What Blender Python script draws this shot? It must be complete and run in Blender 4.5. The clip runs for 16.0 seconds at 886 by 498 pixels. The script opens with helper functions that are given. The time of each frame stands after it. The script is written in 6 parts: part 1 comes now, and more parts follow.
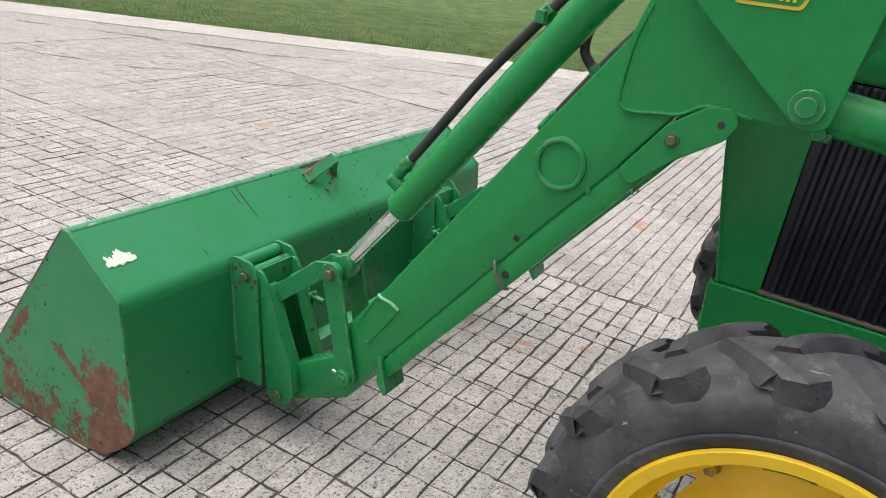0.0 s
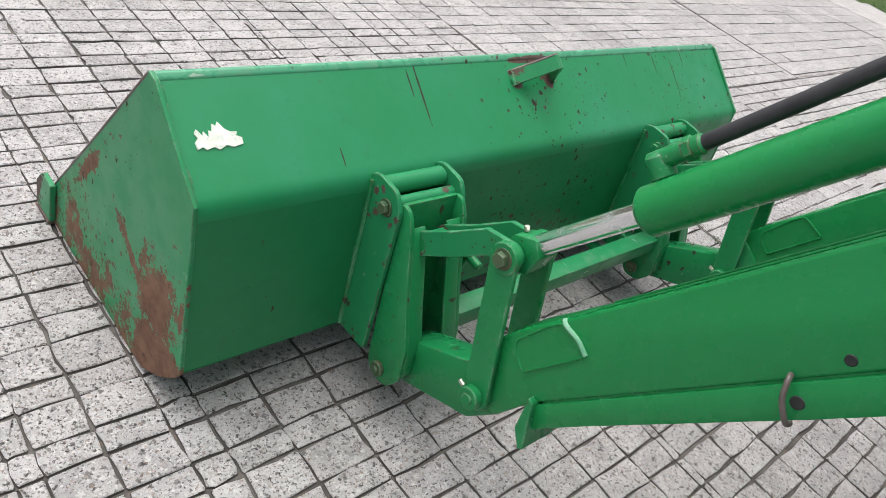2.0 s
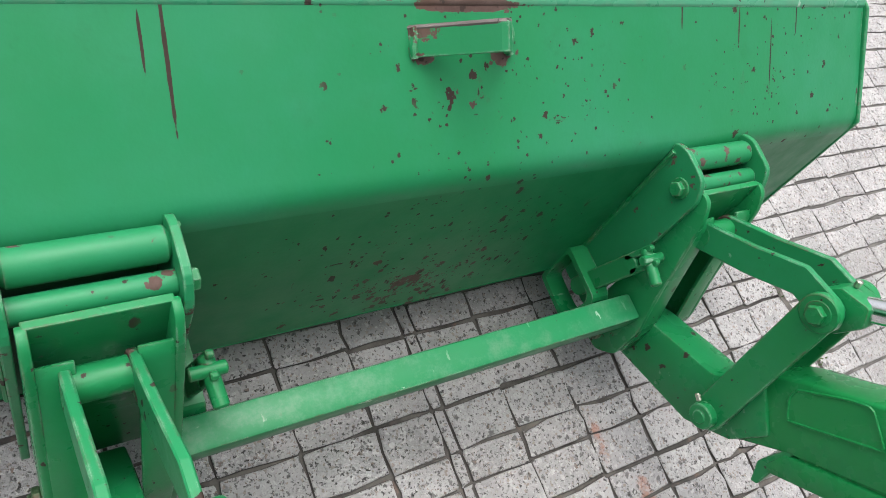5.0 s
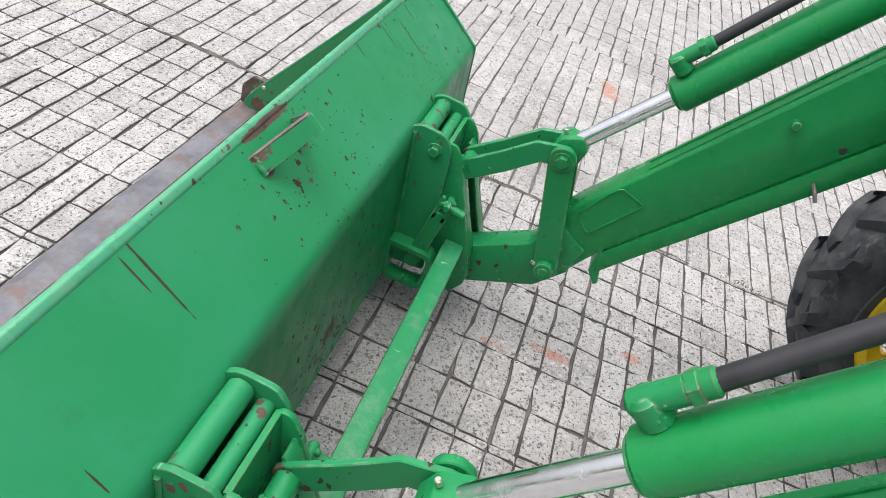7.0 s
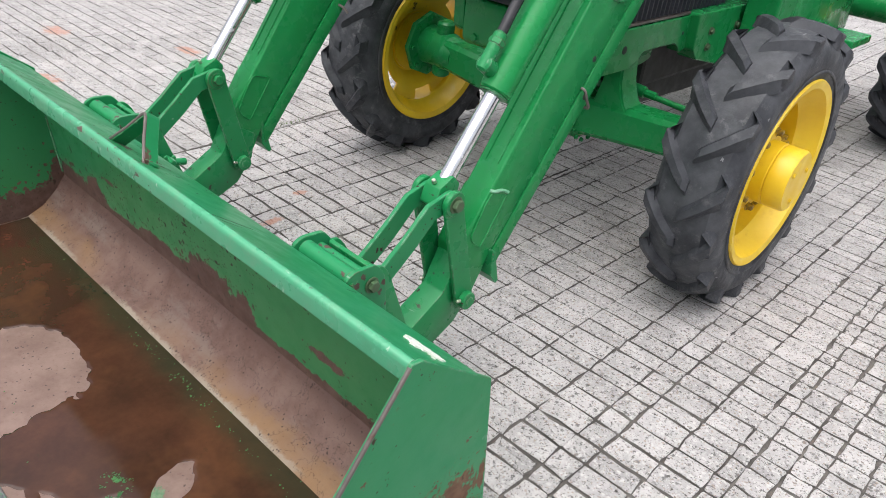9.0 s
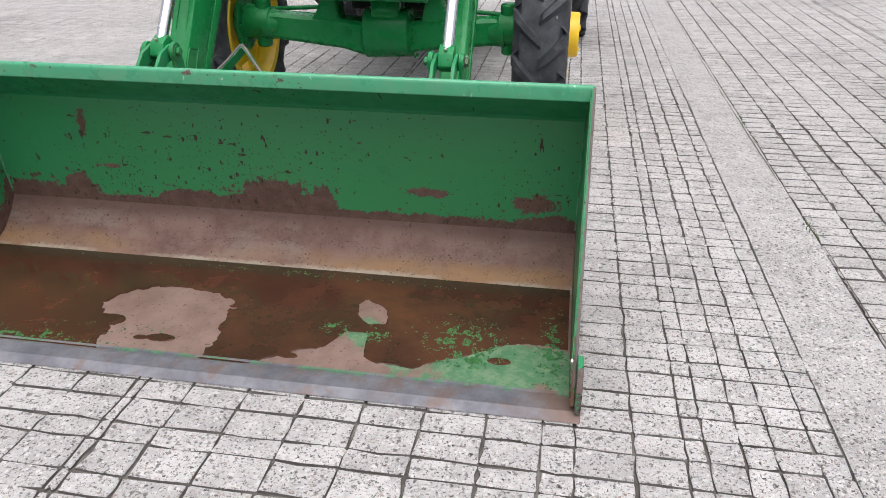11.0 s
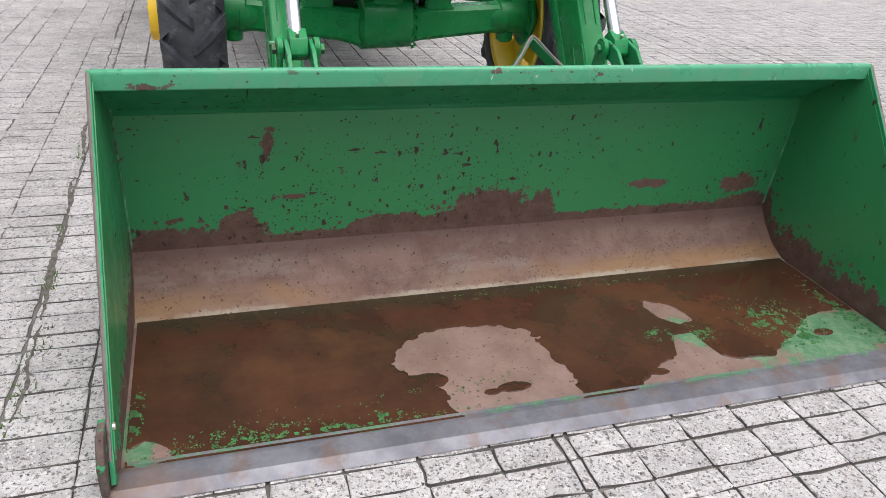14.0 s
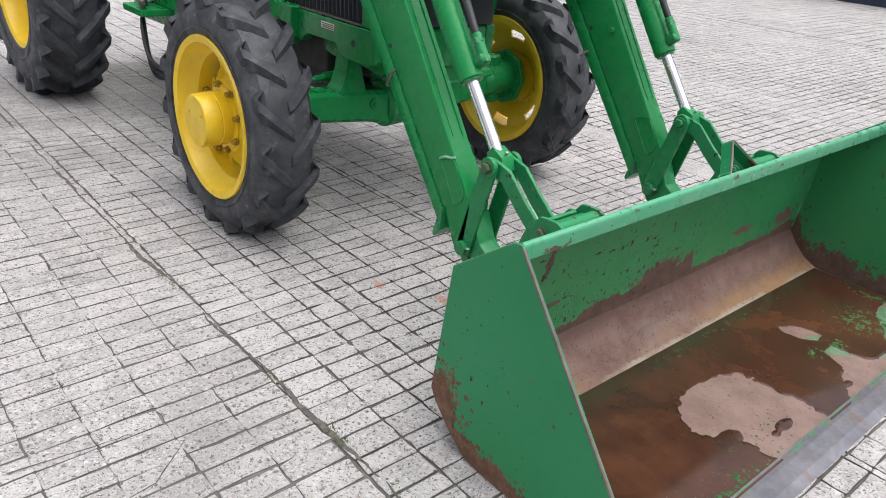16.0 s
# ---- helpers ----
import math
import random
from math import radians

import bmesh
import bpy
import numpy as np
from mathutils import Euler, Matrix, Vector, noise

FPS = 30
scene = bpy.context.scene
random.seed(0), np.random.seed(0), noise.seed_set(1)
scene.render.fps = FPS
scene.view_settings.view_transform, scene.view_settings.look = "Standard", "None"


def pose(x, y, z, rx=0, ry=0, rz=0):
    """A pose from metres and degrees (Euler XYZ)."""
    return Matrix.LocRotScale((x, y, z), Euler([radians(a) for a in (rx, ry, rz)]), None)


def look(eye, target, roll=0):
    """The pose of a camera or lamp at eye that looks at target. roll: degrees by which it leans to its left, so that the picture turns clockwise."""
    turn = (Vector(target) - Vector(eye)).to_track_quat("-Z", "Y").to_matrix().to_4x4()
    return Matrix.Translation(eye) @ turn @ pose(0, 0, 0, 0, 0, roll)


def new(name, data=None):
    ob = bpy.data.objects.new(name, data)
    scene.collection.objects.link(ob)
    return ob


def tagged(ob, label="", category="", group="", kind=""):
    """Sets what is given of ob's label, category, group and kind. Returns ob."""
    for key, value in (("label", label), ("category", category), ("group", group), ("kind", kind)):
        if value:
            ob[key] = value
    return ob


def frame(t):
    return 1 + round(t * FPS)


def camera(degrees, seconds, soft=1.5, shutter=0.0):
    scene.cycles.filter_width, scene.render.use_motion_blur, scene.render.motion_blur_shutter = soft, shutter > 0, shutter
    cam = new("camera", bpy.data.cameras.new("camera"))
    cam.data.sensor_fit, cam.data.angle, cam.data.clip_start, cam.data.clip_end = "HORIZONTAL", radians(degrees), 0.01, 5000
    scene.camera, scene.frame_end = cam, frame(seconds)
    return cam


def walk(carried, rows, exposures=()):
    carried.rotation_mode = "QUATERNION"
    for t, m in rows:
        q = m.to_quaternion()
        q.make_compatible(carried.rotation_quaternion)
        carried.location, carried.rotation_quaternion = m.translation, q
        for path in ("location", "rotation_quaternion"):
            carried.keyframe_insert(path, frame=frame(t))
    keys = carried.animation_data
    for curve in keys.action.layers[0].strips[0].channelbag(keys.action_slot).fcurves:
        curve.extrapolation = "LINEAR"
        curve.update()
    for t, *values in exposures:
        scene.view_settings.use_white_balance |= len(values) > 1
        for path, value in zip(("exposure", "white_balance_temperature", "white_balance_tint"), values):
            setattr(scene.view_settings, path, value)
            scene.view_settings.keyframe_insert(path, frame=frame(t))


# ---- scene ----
cam = camera(61.6, 16.0, soft=0.7)
PATH = [
    (0, (-2.219, -1.493, 1.577), (-0.573, -0.654, 0.811), 8.1),
    (0.5, (-2.141, -1.467, 1.506), (-0.63, -0.485, 0.638), 10.5),
    (1, (-1.979, -1.307, 1.467), (-0.557, -0.284, 0.5), 14.0),
    (1.5, (-1.806, -1.088, 1.465), (-0.443, -0.087, 0.399), 18.4),
    (2, (-1.625, -0.904, 1.437), (-0.305, 0.04, 0.268), 23.4),
    (2.5, (-1.391, -0.697, 1.437), (-0.119, 0.159, 0.152), 28.7),
    (3, (-1.131, -0.487, 1.404), (0.069, 0.279, 0.0), 33.8),
    (3.5, (-0.894, -0.362, 1.412), (0.21, 0.323, -0.108), 38.6),
    (4, (-0.682, -0.351, 1.395), (0.335, 0.273, -0.21), 42.3),
    (4.2, (-0.628, -0.368, 1.384), (0.365, 0.241, -0.242), 43.4),
    (6.3, (-0.845, -0.318, 1.47), (0.518, 0.103, 0.067), 33.8),
    (6.5, (-0.951, -0.285, 1.493), (0.482, 0.063, 0.142), 30.5),
    (7, (-1.146, -0.223, 1.5), (0.428, -0.133, 0.271), 22.2),
    (7.5, (-1.379, -0.057, 1.496), (0.248, -0.315, 0.363), 15.4),
    (8, (-1.522, 0.205, 1.49), (0.04, -0.443, 0.421), 11.2),
    (8.5, (-1.595, 0.548, 1.498), (-0.213, -0.464, 0.466), 8.3),
    (9, (-1.669, 0.941, 1.473), (-0.546, -0.365, 0.456), 6.4),
    (9.5, (-1.639, 1.316, 1.456), (-0.781, -0.179, 0.442), 3.7),
    (9.7, (-1.56, 1.496, 1.399), (-0.808, -0.056, 0.387), 3.0),
    (11.8, (-0.526, 2.421, 1.171), (-0.405, 0.614, 0.321), -0.0),
    (12, (-0.389, 2.398, 1.145), (-0.314, 0.584, 0.306), 0.4),
    (12.5, (-0.102, 2.351, 1.14), (-0.161, 0.537, 0.301), 1.4),
    (13, (0.232, 2.307, 1.134), (0.013, 0.512, 0.281), 2.4),
    (13.5, (0.491, 2.184, 1.109), (0.095, 0.431, 0.232), 3.3),
    (14, (0.824, 1.971, 1.14), (0.239, 0.287, 0.233), 4.2),
    (14.5, (1.179, 1.78, 1.185), (0.413, 0.18, 0.262), 4.8),
    (15, (1.515, 1.643, 1.269), (0.582, 0.141, 0.333), 4.9),
    (15.5, (1.86, 1.443, 1.341), (0.776, 0.035, 0.422), 4.9),
    (16, (2.208, 1.278, 1.437), (1.003, -0.055, 0.559), 4.5),
]
EXPOSURES = [(0, 0.62, 6850, 10), (0.5, 0.63, 6700, 10), (1.5, 0.62, 6500, 10), (2.5, 0.68, 6500, 10), (4.0, 0.80, 6450, 10), (6.5, 0.80, 6450, 10), (8.0, 0.82, 6450, 10), (9.7, 0.66, 6450, 11), (12.5, 0.52, 6400, 12), (14.0, 0.60, 6400, 12), (16.0, 0.70, 6400, 11)]
walk(cam, [(t, look(eye, target, roll)) for t, eye, target, roll in PATH], EXPOSURES)

# ---- sky, sun and exposure: an overcast day ----
SUN_EL, SUN_AZ = radians(72), radians(-18)
world = bpy.data.worlds.new("world")
scene.world = world
world.use_nodes = True
wn, wl = world.node_tree.nodes, world.node_tree.links
wn.clear()
sky = wn.new("ShaderNodeTexSky")
sky.sky_type = "NISHITA"
sky.sun_disc = False
sky.sun_elevation, sky.sun_rotation = SUN_EL, SUN_AZ
sky.air_density, sky.dust_density, sky.ozone_density = 1.0, 6.0, 1.0
hsv = wn.new("ShaderNodeHueSaturation")
hsv.inputs["Saturation"].default_value = 0.32
bg = wn.new("ShaderNodeBackground")
bg.inputs["Strength"].default_value = 0.13
wout = wn.new("ShaderNodeOutputWorld")
wl.new(sky.outputs[0], hsv.inputs["Color"])
wl.new(hsv.outputs[0], bg.inputs["Color"])
wl.new(bg.outputs[0], wout.inputs["Surface"])
sun = new("sun", bpy.data.lights.new("sun", "SUN"))
sun.data.energy, sun.data.angle, sun.data.color = 1.45, radians(90), (1.0, 0.985, 0.97)
sun.matrix_world = look((0, 0, 30), (0 - 30 * math.sin(SUN_AZ) / math.tan(SUN_EL), 0 - 30 * math.cos(SUN_AZ) / math.tan(SUN_EL), 0))

# ---- materials ----
class Nodes:
    """A small builder of node materials."""

    def __init__(self, name, rough=0.5, metal=0.0, spec=0.5):
        self.mat = bpy.data.materials.new(name)
        self.mat.use_nodes = True
        self.tree = self.mat.node_tree
        self.n, self.l = self.tree.nodes, self.tree.links
        self.n.clear()
        self.bsdf = self.n.new("ShaderNodeBsdfPrincipled")
        out = self.n.new("ShaderNodeOutputMaterial")
        self.l.new(self.bsdf.outputs[0], out.inputs["Surface"])
        self.put("Roughness", rough)
        self.put("Metallic", metal)
        self.put("Specular IOR Level", spec)
        self.pos = self.n.new("ShaderNodeTexCoord").outputs["Object"]

    def feed(self, socket, value):
        if hasattr(value, "links"):
            self.l.new(value, socket)
        elif isinstance(value, (tuple, list)) and len(value) == 3 and socket.type == "RGBA":
            socket.default_value = (*value, 1)
        else:
            socket.default_value = value

    def put(self, name, value):
        self.feed(self.bsdf.inputs[name], value)

    def noise(self, scale, detail=4, rough=0.55, warp=0.0, at=None, stretch=None):
        v = at or self.pos
        if stretch:
            m = self.n.new("ShaderNodeMapping")
            self.l.new(v, m.inputs["Vector"])
            m.inputs["Scale"].default_value = stretch
            v = m.outputs[0]
        t = self.n.new("ShaderNodeTexNoise")
        self.l.new(v, t.inputs["Vector"])
        t.inputs["Scale"].default_value, t.inputs["Detail"].default_value = scale, detail
        t.inputs["Roughness"].default_value, t.inputs["Distortion"].default_value = rough, warp
        return t.outputs["Fac"]

    def cells(self, scale, out="Distance", feature="F1", at=None):
        t = self.n.new("ShaderNodeTexVoronoi")
        self.l.new(at or self.pos, t.inputs["Vector"])
        t.feature = feature
        t.inputs["Scale"].default_value = scale
        return t.outputs[out]

    def band(self, fac, lo, hi, a=0.0, b=1.0):
        m = self.n.new("ShaderNodeMapRange")
        m.interpolation_type = "SMOOTHSTEP"
        self.feed(m.inputs["Value"], fac)
        for key, val in (("From Min", lo), ("From Max", hi), ("To Min", a), ("To Max", b)):
            self.feed(m.inputs[key], val)
        return m.outputs[0]

    def math(self, op, a, b=0.0):
        m = self.n.new("ShaderNodeMath")
        m.operation = op
        self.feed(m.inputs[0], a)
        self.feed(m.inputs[1], b)
        return m.outputs[0]

    def mix(self, fac, a, b):
        m = self.n.new("ShaderNodeMix")
        m.data_type = "RGBA"
        self.feed(m.inputs["Factor"], fac)
        self.feed(m.inputs[6], a)
        self.feed(m.inputs[7], b)
        return m.outputs[2]

    def xyz(self):
        s = self.n.new("ShaderNodeSeparateXYZ")
        self.l.new(self.pos, s.inputs[0])
        return s.outputs[0], s.outputs[1], s.outputs[2]

    def blob(self, cx, cy, cz, rx, ry, rz, tilt=0.0):
        """1 inside an ellipsoid round a place, falling to 0 at its edge and below 0 outside."""
        m = self.n.new("ShaderNodeMapping")
        m.vector_type = "TEXTURE"
        self.l.new(self.pos, m.inputs["Vector"])
        m.inputs["Location"].default_value = (cx, cy, cz)
        m.inputs["Scale"].default_value = (rx, ry, rz)
        m.inputs["Rotation"].default_value = (radians(tilt), 0, 0)
        d = self.n.new("ShaderNodeVectorMath")
        d.operation = "LENGTH"
        self.l.new(m.outputs[0], d.inputs[0])
        return self.math("SUBTRACT", 1.0, d.outputs["Value"])

    def flecks(self, scale, density, size=0.42, stretch=None, ragged=0.55):
        """Sparse torn spots: 1 inside. density says which share of the places has one."""
        v = self.pos
        if stretch:
            m = self.n.new("ShaderNodeMapping")
            self.l.new(v, m.inputs["Vector"])
            m.inputs["Scale"].default_value = stretch
            v = m.outputs[0]
        t = self.n.new("ShaderNodeTexNoise")
        self.l.new(v, t.inputs["Vector"])
        t.inputs["Scale"].default_value, t.inputs["Detail"].default_value = scale * 2.2, 3
        w = self.n.new("ShaderNodeVectorMath")
        w.operation = "MULTIPLY_ADD"
        self.l.new(t.outputs["Color"], w.inputs[0])
        w.inputs[1].default_value = (ragged * 2 / scale,) * 3
        self.l.new(v, w.inputs[2])
        sep = self.n.new("ShaderNodeSeparateColor")
        self.l.new(self.cells(scale, "Color", at=w.outputs[0]), sep.inputs[0])
        there = self.band(self.math("ADD", sep.outputs[0], density), 1.0, 1.01)
        reach = self.math("MULTIPLY", self.math("ADD", sep.outputs[1], 0.35), size)
        return self.math("MULTIPLY", there, self.band(self.math("SUBTRACT", self.cells(scale, "Distance", at=w.outputs[0]), reach), 0.04, -0.04))

    def any_random(self):
        return self.n.new("ShaderNodeObjectInfo").outputs["Random"]

    def island(self):
        return self.n.new("ShaderNodeNewGeometry").outputs["Random Per Island"]

    def bump(self, height, strength=0.3, distance=0.002):
        b = self.n.new("ShaderNodeBump")
        b.inputs["Strength"].default_value, b.inputs["Distance"].default_value = strength, distance
        self.feed(b.inputs["Height"], height)
        self.put("Normal", b.outputs[0])


GREEN = (0.014, 0.205, 0.072)
GREEN_DEEP = (0.009, 0.205, 0.052)
GREEN_FADED = (0.032, 0.245, 0.125)
RUST = (0.080, 0.046, 0.038)
RUST_ORANGE = (0.14, 0.068, 0.038)


def painted(name, chips=0.0, rust=None, faded=0.35, rough=0.36, marks=None, spots=None, paint=None, spec=0.3, worn=0.0, scuffs=0.0, tone=None):
    """Loader green with slight fading, fine chips, and rust where the mask rust(k) says so."""
    k = Nodes(name, spec=spec)
    cloud = k.noise(2.2, 4, 0.6)
    fine = k.noise(38, 3)
    fade = k.math("ADD", k.band(cloud, 0.35, 0.75, 0.0, faded), k.band(fine, 0.4, 0.8, 0.0, 0.12))
    col = k.mix(fade, paint or GREEN, GREEN_FADED)
    grime = k.band(k.noise(9, 6, 0.7), 0.56, 0.78, 0.0, 0.35)
    col = k.mix(grime, col, (0.012, 0.10, 0.032))
    roughness = k.band(k.noise(14, 5), 0.3, 0.8, rough - 0.06, rough + 0.16)
    height = k.noise(120, 2)
    if worn:
        # edges rubbed pale, with rust here and there
        b = k.n.new("ShaderNodeBevel")
        b.samples = 4
        b.inputs["Radius"].default_value = 0.005
        d = k.n.new("ShaderNodeVectorMath")
        d.operation = "DOT_PRODUCT"
        k.l.new(b.outputs[0], d.inputs[0])
        k.l.new(k.n.new("ShaderNodeNewGeometry").outputs["Normal"], d.inputs[1])
        rubbed = k.math("MULTIPLY", k.band(d.outputs["Value"], 0.985, 0.90), k.band(k.noise(19, 6, 0.75), 0.44, 0.58, 0.0, worn))
        col = k.mix(rubbed, col, k.mix(k.band(k.noise(11, 5, 0.7), 0.45, 0.58), (0.22, 0.36, 0.25), (0.11, 0.062, 0.048)))
        # short pale scratches both ways
        thin = k.math("MAXIMUM", k.flecks(34, 0.07, 0.16, (0.25, 1.6, 1.6)), k.flecks(34, 0.05, 0.16, (1.6, 0.3, 0.3)))
        col = k.mix(k.math("MULTIPLY", thin, 0.7), col, (0.20, 0.34, 0.24))
    if scuffs:
        thin = k.math("MAXIMUM", k.flecks(60, 0.30 * scuffs, 0.14, (0.9, 0.30, 0.30)), k.flecks(46, 0.26 * scuffs, 0.13, (0.35, 0.9, 0.9)))
        col = k.mix(k.math("MULTIPLY", thin, k.band(k.noise(5, 4, 0.6), 0.36, 0.52, 0.2, 0.95)), col, (0.36, 0.48, 0.37))
        col = k.mix(k.band(k.noise(17, 6, 0.75), 0.45, 0.70, 0.0, 0.50), col, (0.13, 0.27, 0.165))
    mask = chip = None
    if chips:
        where = k.band(k.noise(3.1, 4, 0.6), 0.40, 0.66, 0.006 * chips, 0.10 * chips)
        if spots:
            where = k.math("ADD", where, spots(k))
        mask = k.math("MAXIMUM", k.flecks(80, where, 0.40, (1, 1, 0.6)), k.flecks(170, where, 0.45))
        mask = k.math("MAXIMUM", mask, k.flecks(40, k.math("MULTIPLY", where, 0.3), 0.34, (1, 0.6, 0.35)))
        mask = k.math("MAXIMUM", mask, k.flecks(75, k.math("MULTIPLY", where, 0.45), 0.34, (0.35, 1, 1)))
        chip = mask
    if rust:
        field = rust(k)
        ragged = k.math("ADD", k.math("MULTIPLY", k.math("SUBTRACT", k.noise(13, 9, 0.78), 0.5), 1.9), k.math("MULTIPLY", k.math("SUBTRACT", k.noise(75, 4, 0.7), 0.5), 0.8))
        ragged = k.math("ADD", ragged, k.math("MULTIPLY", k.math("SUBTRACT", k.noise(46, 3, 0.6, stretch=(1, 0.5, 0.18)), 0.5), 0.9))
        edge = k.band(k.math("ADD", field, ragged), 0.0, 0.06)
        edge = k.math("MAXIMUM", edge, k.flecks(60, k.band(field, -0.75, 0.0, 0.0, 0.45), 0.42))
        mask = k.math("MAXIMUM", mask, edge) if mask else edge
    if marks:
        chip = k.math("MAXIMUM", chip, marks(k))
        mask = k.math("MAXIMUM", mask, chip)
    if mask:
        low, high = tone or (RUST, (0.118, 0.076, 0.064))
        rusty = k.mix(k.band(k.noise(22, 6, 0.7), 0.35, 0.7), low, high)
        rusty = k.mix(k.band(k.noise(6, 4), 0.55, 0.75, 0, 0.4), rusty, RUST_ORANGE)
        rusty = k.mix(k.band(k.noise(70, 4, 0.7), 0.56, 0.70, 0, 0.6), rusty, tuple(c * 0.5 for c in low))
        if chip:
            rusty = k.mix(k.math("MULTIPLY", chip, 0.85), rusty, (0.030, 0.018, 0.013))
        col = k.mix(mask, col, rusty)
        roughness = k.math("ADD", roughness, k.math("MULTIPLY", mask, 0.35))
        height = k.math("SUBTRACT", height, k.math("MULTIPLY", mask, k.math("ADD", 0.8, k.math("MULTIPLY", k.noise(160, 3), 1.2))))
    k.put("Base Color", col)
    k.put("Roughness", roughness)
    k.bump(height, 0.18, 0.0012)
    return k.mat


M_GREEN = painted("green_paint", chips=0.32, faded=0.16, worn=0.9, rough=0.3, paint=(0.010, 0.195, 0.058))
M_RUSTY = painted("green_paint_rusting", chips=0.3, faded=0.3, worn=1.0, rust=lambda k: k.band(k.noise(4.5, 3), 0.30, 0.72, -1.1, -0.12))
M_SCUFFED = painted("green_paint_scuffed", chips=0.15, faded=0.3, worn=1.0, scuffs=1.0)
M_GREEN_CLEAN = painted("green_paint_clean", chips=0.0, faded=0.06, rough=0.26, paint=GREEN_DEEP, spec=0.28)


def top_rust(k):
    """Worn round the bail's feet, along the lip, and two long scratches."""
    feet = k.math("MULTIPLY", k.blob(-0.005, 0.246, 0.705, 0.150, 0.010, 0.05), 2.2)
    feet = k.math("MAXIMUM", feet, k.math("MULTIPLY", k.blob(-0.080, 0.196, 0.672, 0.036, 0.030, 0.05), 1.5))
    feet = k.math("MAXIMUM", feet, k.math("MULTIPLY", k.blob(0.058, 0.194, 0.672, 0.040, 0.036, 0.05), 1.5))
    drip = k.math("SUBTRACT", k.blob(0.01, 0.14, 0.63, 0.13, 0.10, 0.1), 0.45)
    return k.math("SUBTRACT", k.math("MAXIMUM", feet, drip), 0.72)


def top_spots(k):
    """Chips gather in the middle and towards one end, and along the lip."""
    mid = k.band(k.blob(0.08, 0.15, 0.64, 0.40, 0.3, 0.3), 0.0, 0.7, 0.0, 0.055)
    lip = k.band(k.blob(0.0, 0.272, 0.70, 0.7, 0.016, 0.06), 0.0, 0.9, 0.0, 0.16)
    ends = k.band(k.blob(0.75, 0.17, 0.65, 0.34, 0.3, 0.3), 0.0, 0.7, 0.0, 0.04)
    return k.math("MAXIMUM", k.math("MAXIMUM", mid, lip), ends)


def scratches(k):
    lines = k.blob(-0.424, 0.20, 0.664, 0.0028, 0.075, 0.2)
    for x, y, l in ((-0.450, 0.215, 0.035), (0.62, 0.22, 0.03), (0.72, 0.17, 0.06), (0.80, 0.23, 0.03), (-0.70, 0.09, 0.02), (0.46, 0.24, 0.03)):
        lines = k.math("MAXIMUM", lines, k.blob(x, y, 0.66, 0.0020, l, 0.2))
    return k.band(k.math("ADD", lines, k.math("MULTIPLY", k.math("SUBTRACT", k.noise(60, 2), 0.5), 0.8)), 0.0, 0.1)


M_CUTTER = painted("side_cutter_paint", chips=0.6, worn=1.0, rust=lambda k: k.band(k.noise(9, 5, 0.6), 0.42, 0.62, -0.6, 0.35), tone=((0.07, 0.050, 0.045), (0.13, 0.10, 0.09)))
M_BAIL = painted("bail_paint", chips=0.5, faded=0.9, worn=1.0, rust=lambda k: k.math("SUBTRACT", k.math("MULTIPLY", k.blob(-0.075, 0.235, 0.71, 0.055, 0.05, 0.06), 1.5), 0.42))
M_LINK = painted("link_paint", chips=0.5, faded=0.15, worn=0.9, rust=lambda k: k.math("SUBTRACT", k.math("MULTIPLY", k.blob(0.0, -0.090, 0.474, 5.0, 0.045, 0.045), 1.5), 0.45))
M_TOP = painted("bucket_top_paint", chips=0.10, faded=0.8, spots=top_spots, rust=top_rust, marks=scratches)


def lip_rust(k):
    """Rubbed at one end and speckled in the middle."""
    end = k.math("MULTIPLY", k.blob(0.93, 0.272, 0.680, 0.14, 0.03, 0.018), 0.95)
    mid = k.math("SUBTRACT", k.blob(-0.02, 0.26, 0.705, 0.34, 0.05, 0.03), 0.12)
    crest = k.math("MULTIPLY", k.blob(0.0, 0.246, 0.705, 0.16, 0.012, 0.05), 2.2)
    return k.math("SUBTRACT", k.math("MAXIMUM", k.math("MAXIMUM", end, mid), crest), 0.72)


M_LIP = painted("lip_paint", chips=0.4, faded=0.3, worn=1.0, scuffs=0.5, rust=lip_rust, paint=(0.060, 0.300, 0.160), rough=0.30, spec=0.45)
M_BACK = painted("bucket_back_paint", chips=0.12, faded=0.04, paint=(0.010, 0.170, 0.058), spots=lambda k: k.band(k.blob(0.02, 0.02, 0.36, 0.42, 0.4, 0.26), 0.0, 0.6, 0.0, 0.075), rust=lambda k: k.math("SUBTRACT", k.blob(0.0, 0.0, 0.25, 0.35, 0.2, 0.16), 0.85))


